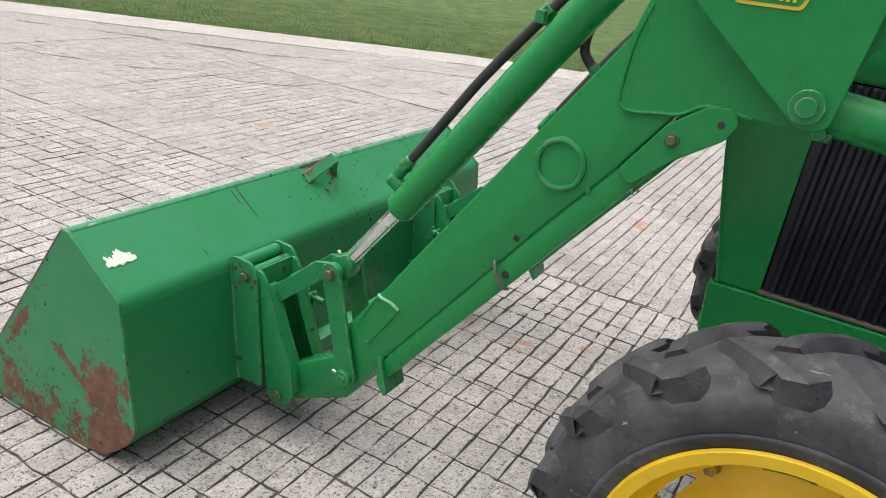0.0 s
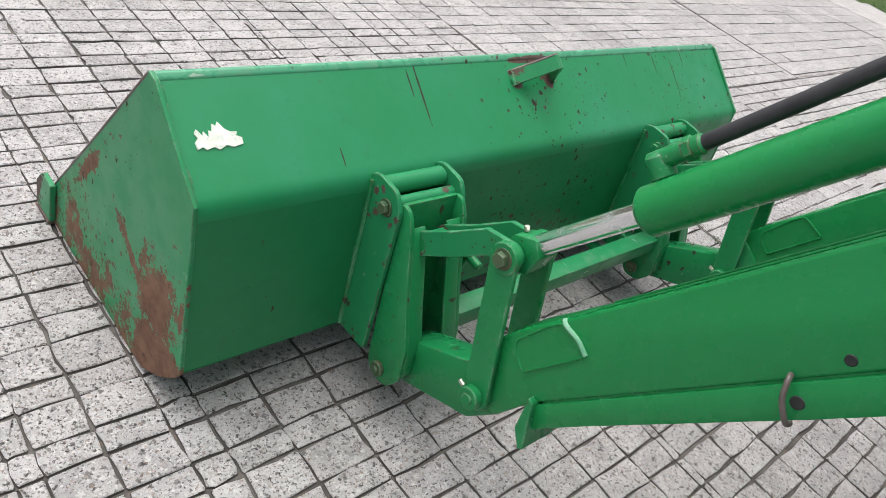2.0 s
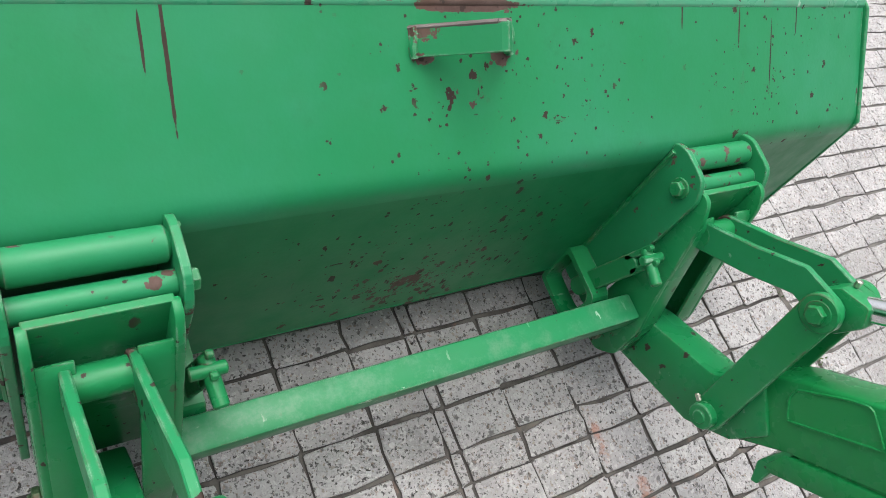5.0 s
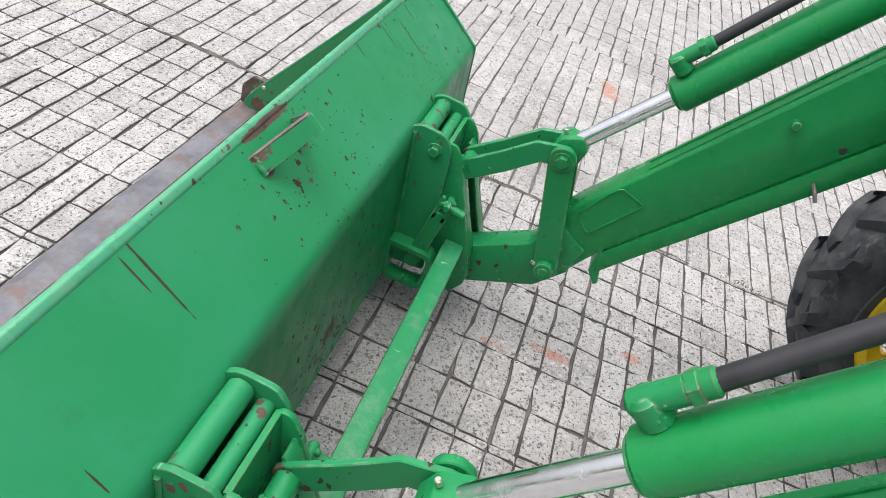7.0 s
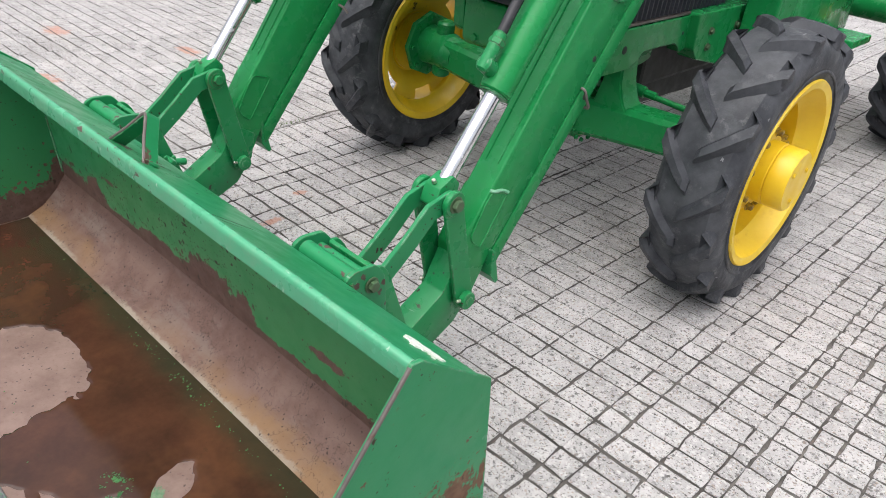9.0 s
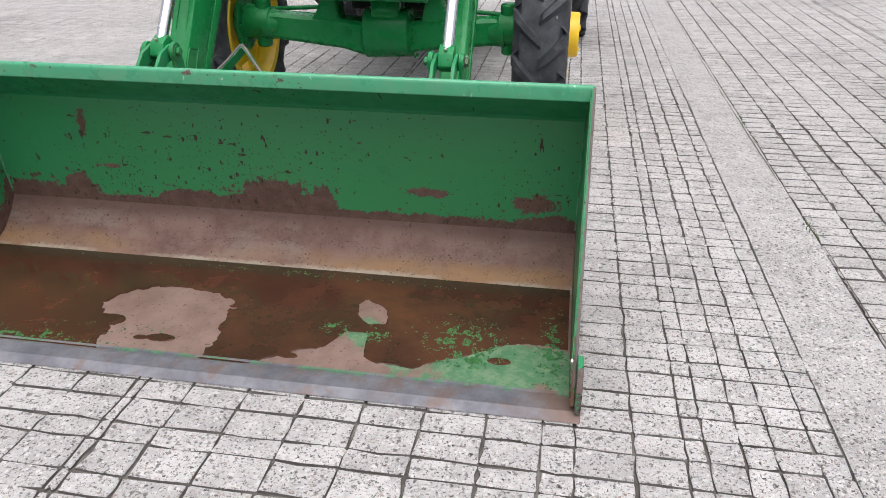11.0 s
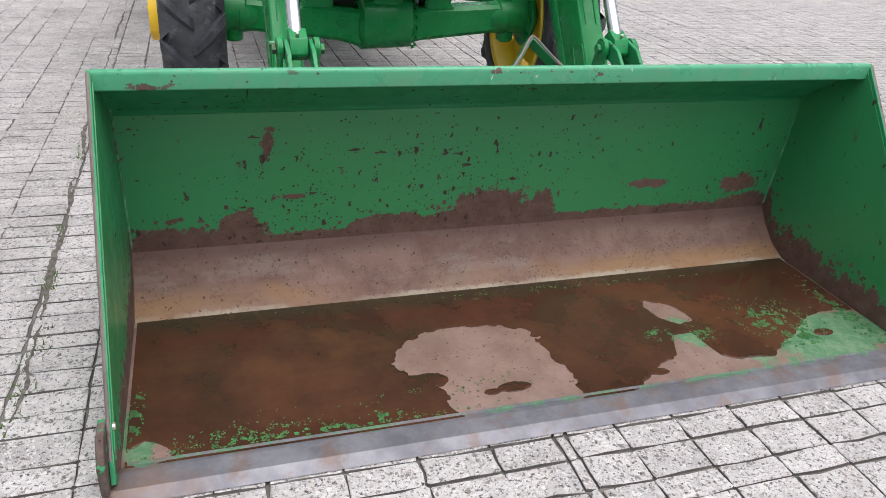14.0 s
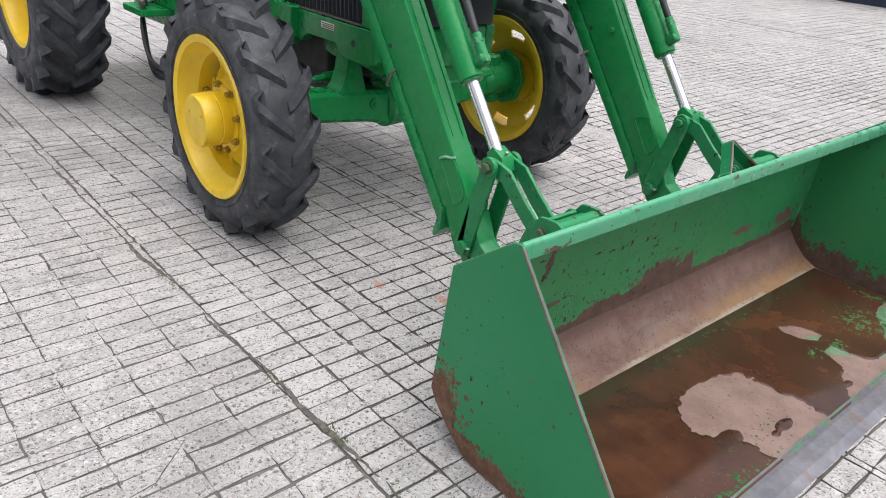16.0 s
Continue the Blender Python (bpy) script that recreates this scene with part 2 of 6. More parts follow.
def end_rust(k):
    """Bare at the heel and along the front edge, mottled across the lower half."""
    x, y, z = k.xyz()
    out = k.band(k.math("ADD", z, k.math("MULTIPLY", y, -0.10)), 0.36, 0.02, -0.90, 0.10)
    heel = k.math("SUBTRACT", k.math("MULTIPLY", k.blob(-1.05, 0.07, 0.06, 0.3, 0.17, 0.14), 1.7), 0.15)
    front = k.math("SUBTRACT", k.blob(-1.05, 0.52, 0.31, 0.3, 0.045, 0.34, 37), 0.62)
    streak = k.math("SUBTRACT", k.math("MULTIPLY", k.blob(-1.05, 0.245, 0.26, 0.3, 0.24, 0.034, 34), 1.1), 0.55)
    drips = k.math("SUBTRACT", k.blob(-1.05, 0.13, 0.25, 0.3, 0.16, 0.17), 0.40)
    rear = k.math("SUBTRACT", k.blob(-1.05, 0.028, 0.30, 0.3, 0.022, 0.13), 0.60)
    for m in (heel, front, streak, drips, rear):
        out = k.math("MAXIMUM", out, m)
    return out


def rim_rust(k):
    """Rust along the foot of the plate and up its rear corner."""
    x, y, z = k.xyz()
    low = k.band(k.math("ADD", z, k.math("MULTIPLY", y, 0.16)), 0.19, 0.06, -1.1, 0.5)
    return k.math("MAXIMUM", low, k.math("SUBTRACT", k.blob(1.05, 0.04, 0.15, 0.3, 0.11, 0.15), 0.35))


ORANGE_BROWN = ((0.112, 0.055, 0.034), (0.195, 0.108, 0.067))
M_END_L = painted("end_plate_paint_worn", chips=0.6, faded=0.5, worn=0.9, rust=end_rust, tone=ORANGE_BROWN)
M_END_R = painted("end_plate_paint", chips=0.22, worn=0.9, rust=rim_rust, tone=ORANGE_BROWN)


def inside_rust(k):
    """Bare steel along the foot of the back plate, creeping up in humps, and three rubbed patches."""
    x, y, z = k.xyz()
    out = k.band(z, 0.225, 0.145, -0.9, 0.9)
    for cx, r, h in ((0.93, 0.16, 0.085), (0.745, 0.085, 0.125), (0.30, 0.20, 0.075), (0.0, 0.19, 0.150), (-0.17, 0.06, 0.13), (-0.95, 0.14, 0.07)):
        out = k.math("MAXIMUM", out, k.math("SUBTRACT", k.math("MULTIPLY", k.blob(cx, 0.0, 0.150, r, 0.4, h), 1.6), 0.12))
    for cx, cz, r, h in ((-0.545, 0.272, 0.085, 0.020), (-0.895, 0.245, 0.085, 0.045), (0.665, 0.47, 0.022, 0.045), (0.60, 0.30, 0.05, 0.012)):
        out = k.math("MAXIMUM", out, k.math("SUBTRACT", k.math("MULTIPLY", k.blob(cx, 0.0, cz, r, 0.4, h), 0.85), 0.17))
    return out


def foot_rust(k):
    """Inner faces of the end plates: rust at the foot and in the rear corner."""
    x, y, z = k.xyz()
    low = k.band(k.math("ADD", z, k.math("MULTIPLY", y, 0.10)), 0.30, 0.06, -1.15, 0.45)
    return k.math("MAXIMUM", low, k.math("SUBTRACT", k.math("MULTIPLY", k.blob(0.0, 0.0, 0.13, 5.0, 0.10, 0.17), 1.3), 0.35))


M_END_IN = painted("end_plate_inside", chips=0.4, faded=0.15, rough=0.34, spec=0.5, rust=foot_rust, paint=(0.026, 0.205, 0.070), tone=((0.088, 0.046, 0.036), (0.135, 0.078, 0.063)))
M_INSIDE = painted("bucket_inside_paint", chips=0.9, faded=0.2, rough=0.34, spec=0.5, paint=(0.030, 0.215, 0.074), rust=inside_rust, tone=((0.088, 0.046, 0.036), (0.135, 0.078, 0.063)), spots=lambda k: k.band(k.blob(0.25, 0.0, 0.36, 0.75, 0.5, 0.24), 0.0, 0.6, 0.0, 0.07))


def make_scoured():
    k = Nodes("scoured_rust", rough=0.8, spec=0.25)
    x, y, z = k.xyz()
    col = k.mix(k.band(k.noise(6, 7, 0.72), 0.3, 0.7), (0.125, 0.070, 0.057), (0.205, 0.130, 0.107))
    col = k.mix(k.band(k.noise(9, 6, 0.72, stretch=(0.35, 1, 1)), 0.50, 0.66, 0, 0.6), col, (0.215, 0.165, 0.145))
    wander = k.math("MULTIPLY", k.math("SUBTRACT", k.noise(3, 6, 0.72), 0.5), 0.11)
    tan = k.math("MULTIPLY", k.band(k.math("ADD", z, wander), 0.075, 0.035), k.band(k.noise(1.3, 3), 0.36, 0.56))
    col = k.mix(tan, col, (0.245, 0.145, 0.080))
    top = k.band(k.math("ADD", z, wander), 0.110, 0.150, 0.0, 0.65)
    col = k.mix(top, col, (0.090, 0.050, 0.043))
    chalk = k.math("MULTIPLY", k.band(k.math("ADD", z, k.math("MULTIPLY", k.math("SUBTRACT", k.noise(16, 6, 0.75), 0.5), 0.022)), 0.031, 0.025), k.band(k.noise(4, 4, 0.6), 0.40, 0.55))
    col = k.mix(chalk, col, (0.30, 0.25, 0.20))
    col = k.mix(k.band(k.math("ABSOLUTE", k.math("SUBTRACT", k.noise(7, 6, 0.6), 0.5)), 0.006, 0.001, 0.0, 0.5), col, (0.045, 0.028, 0.024))
    col = k.mix(k.flecks(150, 0.05, 0.4), col, (0.05, 0.030, 0.026))
    col = k.mix(k.band(k.noise(120, 3), 0.6, 0.75, 0, 0.5), col, (0.07, 0.042, 0.036))
    k.put("Base Color", col)
    k.put("Roughness", k.band(k.noise(20, 4), 0.3, 0.7, 0.55, 0.85))
    k.bump(k.math("ADD", k.noise(110, 5), k.noise(14, 5, 0.7)), 0.6, 0.0018)
    return k.mat


M_SCOURED = make_scoured()


def make_floor():
    k = Nodes("bucket_floor_rust", rough=0.55)
    col = k.mix(k.band(k.noise(8, 6, 0.7), 0.3, 0.7), (0.140, 0.086, 0.069), (0.215, 0.145, 0.122))
    col = k.mix(k.band(k.noise(55, 5, 0.7), 0.55, 0.70, 0, 0.5), col, (0.12, 0.06, 0.045))
    col = k.mix(k.flecks(140, 0.08, 0.4), col, (0.06, 0.035, 0.028))
    here = k.math("MAXIMUM", k.blob(-0.85, 0.6, 0.01, 0.36, 0.17, 0.3), k.blob(-0.44, 0.50, 0.01, 0.07, 0.09, 0.3))
    here = k.math("MAXIMUM", here, k.blob(1.01, 0.60, 0.01, 0.05, 0.16, 0.3))
    left = k.band(k.math("ADD", k.math("SUBTRACT", here, 0.10), k.math("MULTIPLY", k.math("SUBTRACT", k.noise(11, 8, 0.78), 0.5), 2.6)), 0.05, 0.2, 0.0, 0.85)
    col = k.mix(left, col, k.mix(k.band(k.noise(30, 5, 0.7), 0.4, 0.65), (0.03, 0.15, 0.065), (0.12, 0.22, 0.12)))
    k.put("Base Color", col)
    k.bump(k.noise(140, 4), 0.3, 0.001)
    return k.mat


M_FLOOR = make_floor()


def make_water():
    k = Nodes("rusty_water", rough=0.07, spec=0.5)
    col = k.mix(k.band(k.noise(3.2, 6, 0.68), 0.35, 0.7), (0.038, 0.017, 0.011), (0.080, 0.032, 0.018))
    col = k.mix(k.band(k.noise(2.1, 5, 0.7), 0.50, 0.72, 0, 0.7), col, (0.112, 0.046, 0.021))
    col = k.mix(k.band(k.noise(22, 6, 0.75), 0.60, 0.74, 0, 0.5), col, (0.026, 0.022, 0.012))
    x, y, z = k.xyz()
    green = k.band(k.math("ADD", y, k.math("MULTIPLY", k.math("SUBTRACT", k.noise(5, 5, 0.7), 0.5), 0.14)), 0.26, 0.18, 0.0, 0.6)
    col = k.mix(green, col, (0.030, 0.034, 0.018))
    k.put("Base Color", col)
    k.put("Roughness", k.band(k.noise(5, 5, 0.6), 0.4, 0.7, 0.05, 0.25))
    grain = k.math("MULTIPLY", k.noise(95, 3), k.band(k.noise(2.6, 3), 0.45, 0.62, 0.12, 1.0))
    k.bump(grain, 0.35, 0.0008)
    return k.mat


M_WATER = make_water()


def make_steel(name, a, b, rough, metal, extra=None):
    k = Nodes(name, rough=rough, metal=metal)
    col = k.mix(k.band(k.noise(9, 6, 0.65), 0.35, 0.7), a, b)
    if extra:
        col = k.mix(k.band(k.noise(14, 5, 0.7), 0.58, 0.68, 0, 0.8), col, extra)
    k.put("Base Color", col)
    k.put("Roughness", k.band(k.noise(25, 4), 0.3, 0.7, rough - 0.08, rough + 0.12))
    k.bump(k.noise(90, 3), 0.12, 0.0008)
    return k.mat


def make_edge():
    k = Nodes("cutting_edge_steel", rough=0.5, metal=0.3)
    x, y, z = k.xyz()
    col = k.mix(k.band(k.noise(7, 7, 0.7), 0.32, 0.68), (0.100, 0.100, 0.118), (0.190, 0.190, 0.212))
    col = k.mix(k.math("MAXIMUM", k.band(k.noise(9, 7, 0.75), 0.50, 0.64, 0, 0.7), k.band(k.math("ADD", k.math("ABSOLUTE", x), k.math("MULTIPLY", k.noise(8, 6, 0.7), 0.5)), 1.12, 1.30, 0, 0.9)), col, (0.150, 0.098, 0.078))
    weld = k.math("ADD", k.band(y, 0.735, 0.702, -0.55, 0.06), k.math("MULTIPLY", k.math("SUBTRACT", k.noise(13, 8, 0.75), 0.5), 1.6))
    col = k.mix(k.band(weld, 0.0, 0.08), col, k.mix(k.noise(60, 3), (0.035, 0.13, 0.065), (0.15, 0.24, 0.165)))
    k.put("Base Color", col)
    k.put("Roughness", k.band(k.noise(25, 5), 0.3, 0.7, 0.38, 0.65))
    k.bump(k.noise(60, 5, 0.7), 0.35, 0.0015)
    return k.mat


M_EDGE = make_edge()
M_BARE = make_steel("bare_worn_steel", (0.10, 0.085, 0.08), (0.17, 0.14, 0.13), 0.5, 0.3, (0.10, 0.05, 0.035))
M_CHROME = make_steel("chromed_rod", (0.72, 0.72, 0.74), (0.80, 0.80, 0.82), 0.16, 1.0)
M_BOLT = make_steel("bolt_steel", (0.05, 0.11, 0.05), (0.13, 0.15, 0.09), 0.45, 0.3, (0.12, 0.08, 0.05))
M_ZINC = make_steel("grease_fitting_metal", (0.55, 0.53, 0.45), (0.65, 0.62, 0.55), 0.3, 0.9)


def make_plain(name, a, b, rough, scale=8, spec=0.5, bump=0.15, bscale=80, dist=0.001, dirt=None):
    k = Nodes(name, rough=rough, spec=spec)
    col = k.mix(k.band(k.noise(scale, 6, 0.65), 0.35, 0.68), a, b)
    if dirt:
        col = k.mix(k.band(k.noise(scale * 2.3, 6, 0.7), 0.55, 0.72, 0, 0.7), col, dirt)
    k.put("Base Color", col)
    k.put("Roughness", k.band(k.noise(18, 4), 0.3, 0.7, rough - 0.07, rough + 0.1))
    k.bump(k.noise(bscale, 4), bump, dist)
    return k.mat


M_HOSE = make_plain("black_hose_rubber", (0.012, 0.012, 0.015), (0.028, 0.028, 0.033), 0.5)


def make_rubber(name, a, b, dust):
    """Old tyre rubber: cloudy wear, pale dust, and thin scratches and cracks."""
    k = Nodes(name, rough=0.6, spec=0.4)
    col = k.mix(k.band(k.noise(7, 6, 0.65), 0.35, 0.68), a, b)
    col = k.mix(k.band(k.noise(16, 7, 0.74), 0.54, 0.72, 0, 0.7), col, dust)
    col = k.mix(k.flecks(70, 0.05, 0.16, (1, 0.25, 0.5)), col, tuple(c * 1.3 for c in dust))
    k.put("Base Color", col)
    k.put("Roughness", k.band(k.noise(18, 4), 0.3, 0.7, 0.48, 0.75))
    k.bump(k.math("ADD", k.noise(60, 5, 0.7), k.noise(11, 5, 0.7)), 0.4, 0.004)
    return k.mat


M_TYRE = make_rubber("tyre_rubber", (0.026, 0.028, 0.034), (0.072, 0.075, 0.084), (0.15, 0.15, 0.155))
M_LUG = make_rubber("tyre_lug_rubber", (0.022, 0.024, 0.030), (0.060, 0.063, 0.072), (0.11, 0.11, 0.115))
M_DISC = make_plain("grimy_yellow_disc", (0.72, 0.47, 0.012), (0.80, 0.56, 0.022), 0.4, scale=5)


def grime_on(mat):
    """Old grease and peeled paint on the wheel disc."""
    n, l = mat.node_tree.nodes, mat.node_tree.links
    b = next(q for q in n if q.type == "BSDF_PRINCIPLED")
    src = b.inputs["Base Color"].links[0].from_socket
    pos = n.new("ShaderNodeTexCoord").outputs["Object"]
    t = n.new("ShaderNodeTexNoise")
    l.new(pos, t.inputs["Vector"])
    t.inputs["Scale"].default_value, t.inputs["Detail"].default_value, t.inputs["Roughness"].default_value = 9, 7, 0.72
    m = n.new("ShaderNodeMapRange")
    l.new(t.outputs["Fac"], m.inputs["Value"])
    m.inputs["From Min"].default_value, m.inputs["From Max"].default_value = 0.61, 0.65
    x = n.new("ShaderNodeMix")
    x.data_type = "RGBA"
    l.new(m.outputs[0], x.inputs["Factor"])
    l.new(src, x.inputs[6])
    x.inputs[7].default_value = (0.045, 0.028, 0.012, 1)
    l.new(x.outputs[2], b.inputs["Base Color"])


grime_on(M_DISC)
M_NUT = make_plain("grimy_yellow_nut", (0.40, 0.26, 0.02), (0.12, 0.08, 0.03), 0.5, scale=40)
M_YELLOW = make_plain("yellow_rim_paint", (0.72, 0.47, 0.012), (0.80, 0.56, 0.022), 0.36, scale=5, dirt=(0.62, 0.37, 0.012))
M_BLACK = make_plain("black_grille_plastic", (0.006, 0.008, 0.016), (0.012, 0.014, 0.026), 0.42)
M_DARK = make_plain("dark_engine_metal", (0.008, 0.010, 0.010), (0.022, 0.024, 0.022), 0.6)
M_NAVY = make_plain("navy_steel_sheet", (0.012, 0.018, 0.045), (0.022, 0.030, 0.065), 0.45)
M_CREAM = make_plain("cream_decal", (0.62, 0.58, 0.32), (0.72, 0.68, 0.42), 0.45)
M_WELD = make_plain("scuffed_weld_paint", (0.10, 0.36, 0.19), (0.26, 0.50, 0.34), 0.5, scale=40)
M_BADGE = make_plain("badge_yellow", (0.55, 0.40, 0.03), (0.66, 0.5, 0.05), 0.4)
M_STICKER = make_plain("torn_white_sticker", (0.60, 0.63, 0.54), (0.74, 0.76, 0.70), 0.6, scale=34, dirt=(0.07, 0.26, 0.12))


def make_concrete(name, light, dark, stain=0.5):
    """Washed concrete with dark and pale stones in it."""
    k = Nodes(name, rough=0.85, spec=0.25)
    pos = k.n.new("ShaderNodeNewGeometry").outputs["Position"]
    wob = k.n.new("ShaderNodeTexNoise")
    k.l.new(pos, wob.inputs["Vector"])
    wob.inputs["Scale"].default_value, wob.inputs["Detail"].default_value = 140, 3
    amount = k.n.new("ShaderNodeVectorMath")
    amount.operation = "MULTIPLY_ADD"
    k.l.new(wob.outputs["Color"], amount.inputs[0])
    amount.inputs[1].default_value = (0.014, 0.014, 0.014)
    k.l.new(pos, amount.inputs[2])
    stones = amount.outputs[0]
    base = k.mix(k.band(k.noise(1.1, 5, 0.6, at=pos), 0.3, 0.7), dark, light)
    base = k.mix(k.band(k.noise(3.6, 6, 0.72, at=pos), 0.46, 0.62, 0, 0.55), base, tuple(c * 1.22 for c in light))
    base = k.mix(k.band(k.noise(2.3, 6, 0.75, at=pos), 0.56, 0.70, 0, 0.5), base, tuple(c * 0.70 for c in dark))
    base = k.mix(k.band(k.noise(11, 6, 0.7, at=pos), 0.38, 0.62, 0, 0.7), base, tuple(c * 1.25 for c in light))
    tint = k.math("FRACT", k.math("ADD", k.any_random(), k.island()))
    base = k.mix(k.band(tint, 0.0, 1.0, 0.0, 0.28), base, tuple(c * 0.62 for c in dark))
    col, grain = base, None
    for scale, share in ((62, 0.82), (105, 0.78), (190, 0.72)):
        size = k.cells(scale, "Distance", at=stones)
        sep = k.n.new("ShaderNodeSeparateColor")
        k.l.new(k.cells(scale, "Color", at=stones), sep.inputs[0])
        g = k.band(size, 0.50, 0.30)
        col = k.mix(k.math("MULTIPLY", g, k.band(sep.outputs[0], share, share + 0.05, 0, 0.75)), col, (0.11, 0.105, 0.10))
        col = k.mix(k.math("MULTIPLY", g, k.band(sep.outputs[1], 0.72, 0.78, 0, 0.75)), col, (0.60, 0.59, 0.575))
        col = k.mix(k.math("MULTIPLY", g, k.band(sep.outputs[2], 0.85, 0.88, 0, 0.6)), col, (0.30, 0.22, 0.17))
        grain = g
    pits = k.math("MAXIMUM", k.band(k.noise(85, 4, 0.65, at=pos), 0.59, 0.65, 0, 0.85), k.band(k.noise(34, 5, 0.7, at=pos), 0.66, 0.70, 0, 0.8))
    col = k.mix(pits, col, (0.05, 0.046, 0.042))
    blot = k.band(k.noise(0.9, 6, 0.72, at=pos), 0.54, 0.72, 0, stain)
    col = k.mix(blot, col, (0.17, 0.16, 0.155))
    # damp and oily under the tractor, its shade there also mixed into the colour; a few smudges of orange paint
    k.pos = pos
    damp_shade = k.math("ADD", k.blob(0.25, -3.6, 0.0, 2.3, 2.9, 1.0), k.math("MULTIPLY", k.math("SUBTRACT", k.noise(2.4, 7, 0.72, at=pos), 0.5), 2.2))
    col = k.mix(k.band(damp_shade, 0.1, 0.9, 0.0, 0.42), col, (0.13, 0.125, 0.12))
    smudge = k.blob(2.55, -0.5, 0.0, 0.16, 0.09, 0.2)
    for sx, sy, rx, ry in ((2.66, -1.41, 0.2, 0.08), (0.52, -0.55, 0.03, 0.10), (0.46, -0.36, 0.025, 0.07), (3.4, -0.9, 0.2, 0.1), (0.66, -0.80, 0.04, 0.05), (2.3, 2.6, 0.12, 0.1)):
        smudge = k.math("MAXIMUM", smudge, k.blob(sx, sy, 0.0, rx, ry, 0.2))
    smudge = k.math("ADD", smudge, k.math("MULTIPLY", k.math("SUBTRACT", k.noise(14, 7, 0.75, at=pos), 0.5), 2.4))
    col = k.mix(k.band(smudge, 0.25, 0.7, 0.0, 0.6), col, (0.50, 0.20, 0.11))
    red = k.band(k.noise(2.6, 5, 0.75, at=pos), 0.71, 0.76, 0, 0.5)
    col = k.mix(red, col, (0.40, 0.17, 0.10))
    k.put("Base Color", col)
    h = k.math("SUBTRACT", k.math("ADD", k.noise(50, 6, 0.7, at=pos), k.math("MULTIPLY", grain, 0.3)), k.math("MULTIPLY", pits, 0.9))
    k.bump(h, 0.9, 0.008)
    return k.mat


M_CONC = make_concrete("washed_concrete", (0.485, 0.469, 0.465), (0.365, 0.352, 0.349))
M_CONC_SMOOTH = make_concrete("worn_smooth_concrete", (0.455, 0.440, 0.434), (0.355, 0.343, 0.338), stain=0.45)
M_STRIP = make_concrete("pale_edge_concrete", (0.520, 0.505, 0.495), (0.430, 0.415, 0.405), stain=0.25)
M_FILL = make_plain("groove_dirt", (0.07, 0.066, 0.06), (0.16, 0.15, 0.138), 0.95, scale=9, bump=0.6, bscale=120, dist=0.003)
M_JOINT = make_plain("joint_dirt", (0.060, 0.055, 0.050), (0.150, 0.138, 0.124), 0.95, scale=12, bump=0.6, bscale=150, dist=0.003, dirt=(0.20, 0.13, 0.10))
M_WALL = make_plain("joint_side_dirt", (0.065, 0.060, 0.055), (0.180, 0.170, 0.160), 0.95, scale=5, bump=0.6, bscale=120, dist=0.003, dirt=(0.055, 0.048, 0.042))
M_CRACK = make_plain("crack_dirt", (0.06, 0.055, 0.048), (0.14, 0.125, 0.11), 0.95, scale=30, bump=0.6)
M_LAWN = make_plain("lawn_soil", (0.035, 0.085, 0.016), (0.095, 0.140, 0.034), 0.95, scale=2.2, bump=0.9, bscale=30, dist=0.03, dirt=(0.16, 0.18, 0.07))


def make_grass():
    k = Nodes("grass_blades", rough=0.6)
    k.put("Base Color", k.mix(k.island(), (0.035, 0.085, 0.014), (0.105, 0.150, 0.036)))
    return k.mat


M_GRASS = make_grass()
M_MOSS = make_plain("green_algae", (0.016, 0.080, 0.020), (0.045, 0.185, 0.050), 0.8, scale=60)
M_STONE = make_plain("pale_rubble", (0.38, 0.36, 0.33), (0.52, 0.50, 0.47), 0.9, scale=6, bump=0.5, bscale=25, dist=0.01)

# ---- mesh helpers ----
def part(name, bm, material, parent=None, label="", smooth=False):
    me = bpy.data.meshes.new(name)
    bmesh.ops.recalc_face_normals(bm, faces=bm.faces[:])
    bm.to_mesh(me)
    bm.free()
    me.materials.append(material)
    if smooth:
        me.polygons.foreach_set("use_smooth", [True] * len(me.polygons))
        me.set_sharp_from_angle(angle=radians(38))
    ob = new(name, me)
    ob.parent = parent
    if label:
        ob["label"] = label
    return ob


def thing(name, label, category, place=(0, 0, 0), group="", kind=""):
    ob = new(name)
    ob.location = place
    return tagged(ob, label, category, group, kind)


def prism(profile, x0, x1, bevel=0.003, bm=None, seg=2):
    """A plate: a (y, z) outline drawn out along x."""
    own = bmesh.new()
    a = [own.verts.new((x0, y, z)) for y, z in profile]
    b = [own.verts.new((x1, y, z)) for y, z in profile]
    own.faces.new(a)
    own.faces.new(b[::-1])
    for i in range(len(a)):
        j = (i + 1) % len(a)
        own.faces.new((a[j], a[i], b[i], b[j]))
    bmesh.ops.recalc_face_normals(own, faces=own.faces[:])
    if bevel:
        sharp = [e for e in own.edges if e.calc_face_angle(0) > radians(25)]
        bmesh.ops.bevel(own, geom=sharp, offset=bevel, segments=seg, profile=0.5, affect="EDGES", clamp_overlap=True)
    return merge(bm, own)


def merge(bm, own):
    if bm is None:
        return own
    me = bpy.data.meshes.new("t")
    own.to_mesh(me)
    own.free()
    bm.from_mesh(me)
    bpy.data.meshes.remove(me)
    return bm


def box(x0, x1, y0, y1, z0, z1, bevel=0.003, bm=None):
    return prism([(y0, z0), (y1, z0), (y1, z1), (y0, z1)], x0, x1, bevel, bm)


def axes_of(d):
    d = Vector(d).normalized()
    u = d.cross(Vector((1, 0, 0)) if abs(d.x) < 0.9 else Vector((0, 0, 1))).normalized()
    return d, u, d.cross(u)


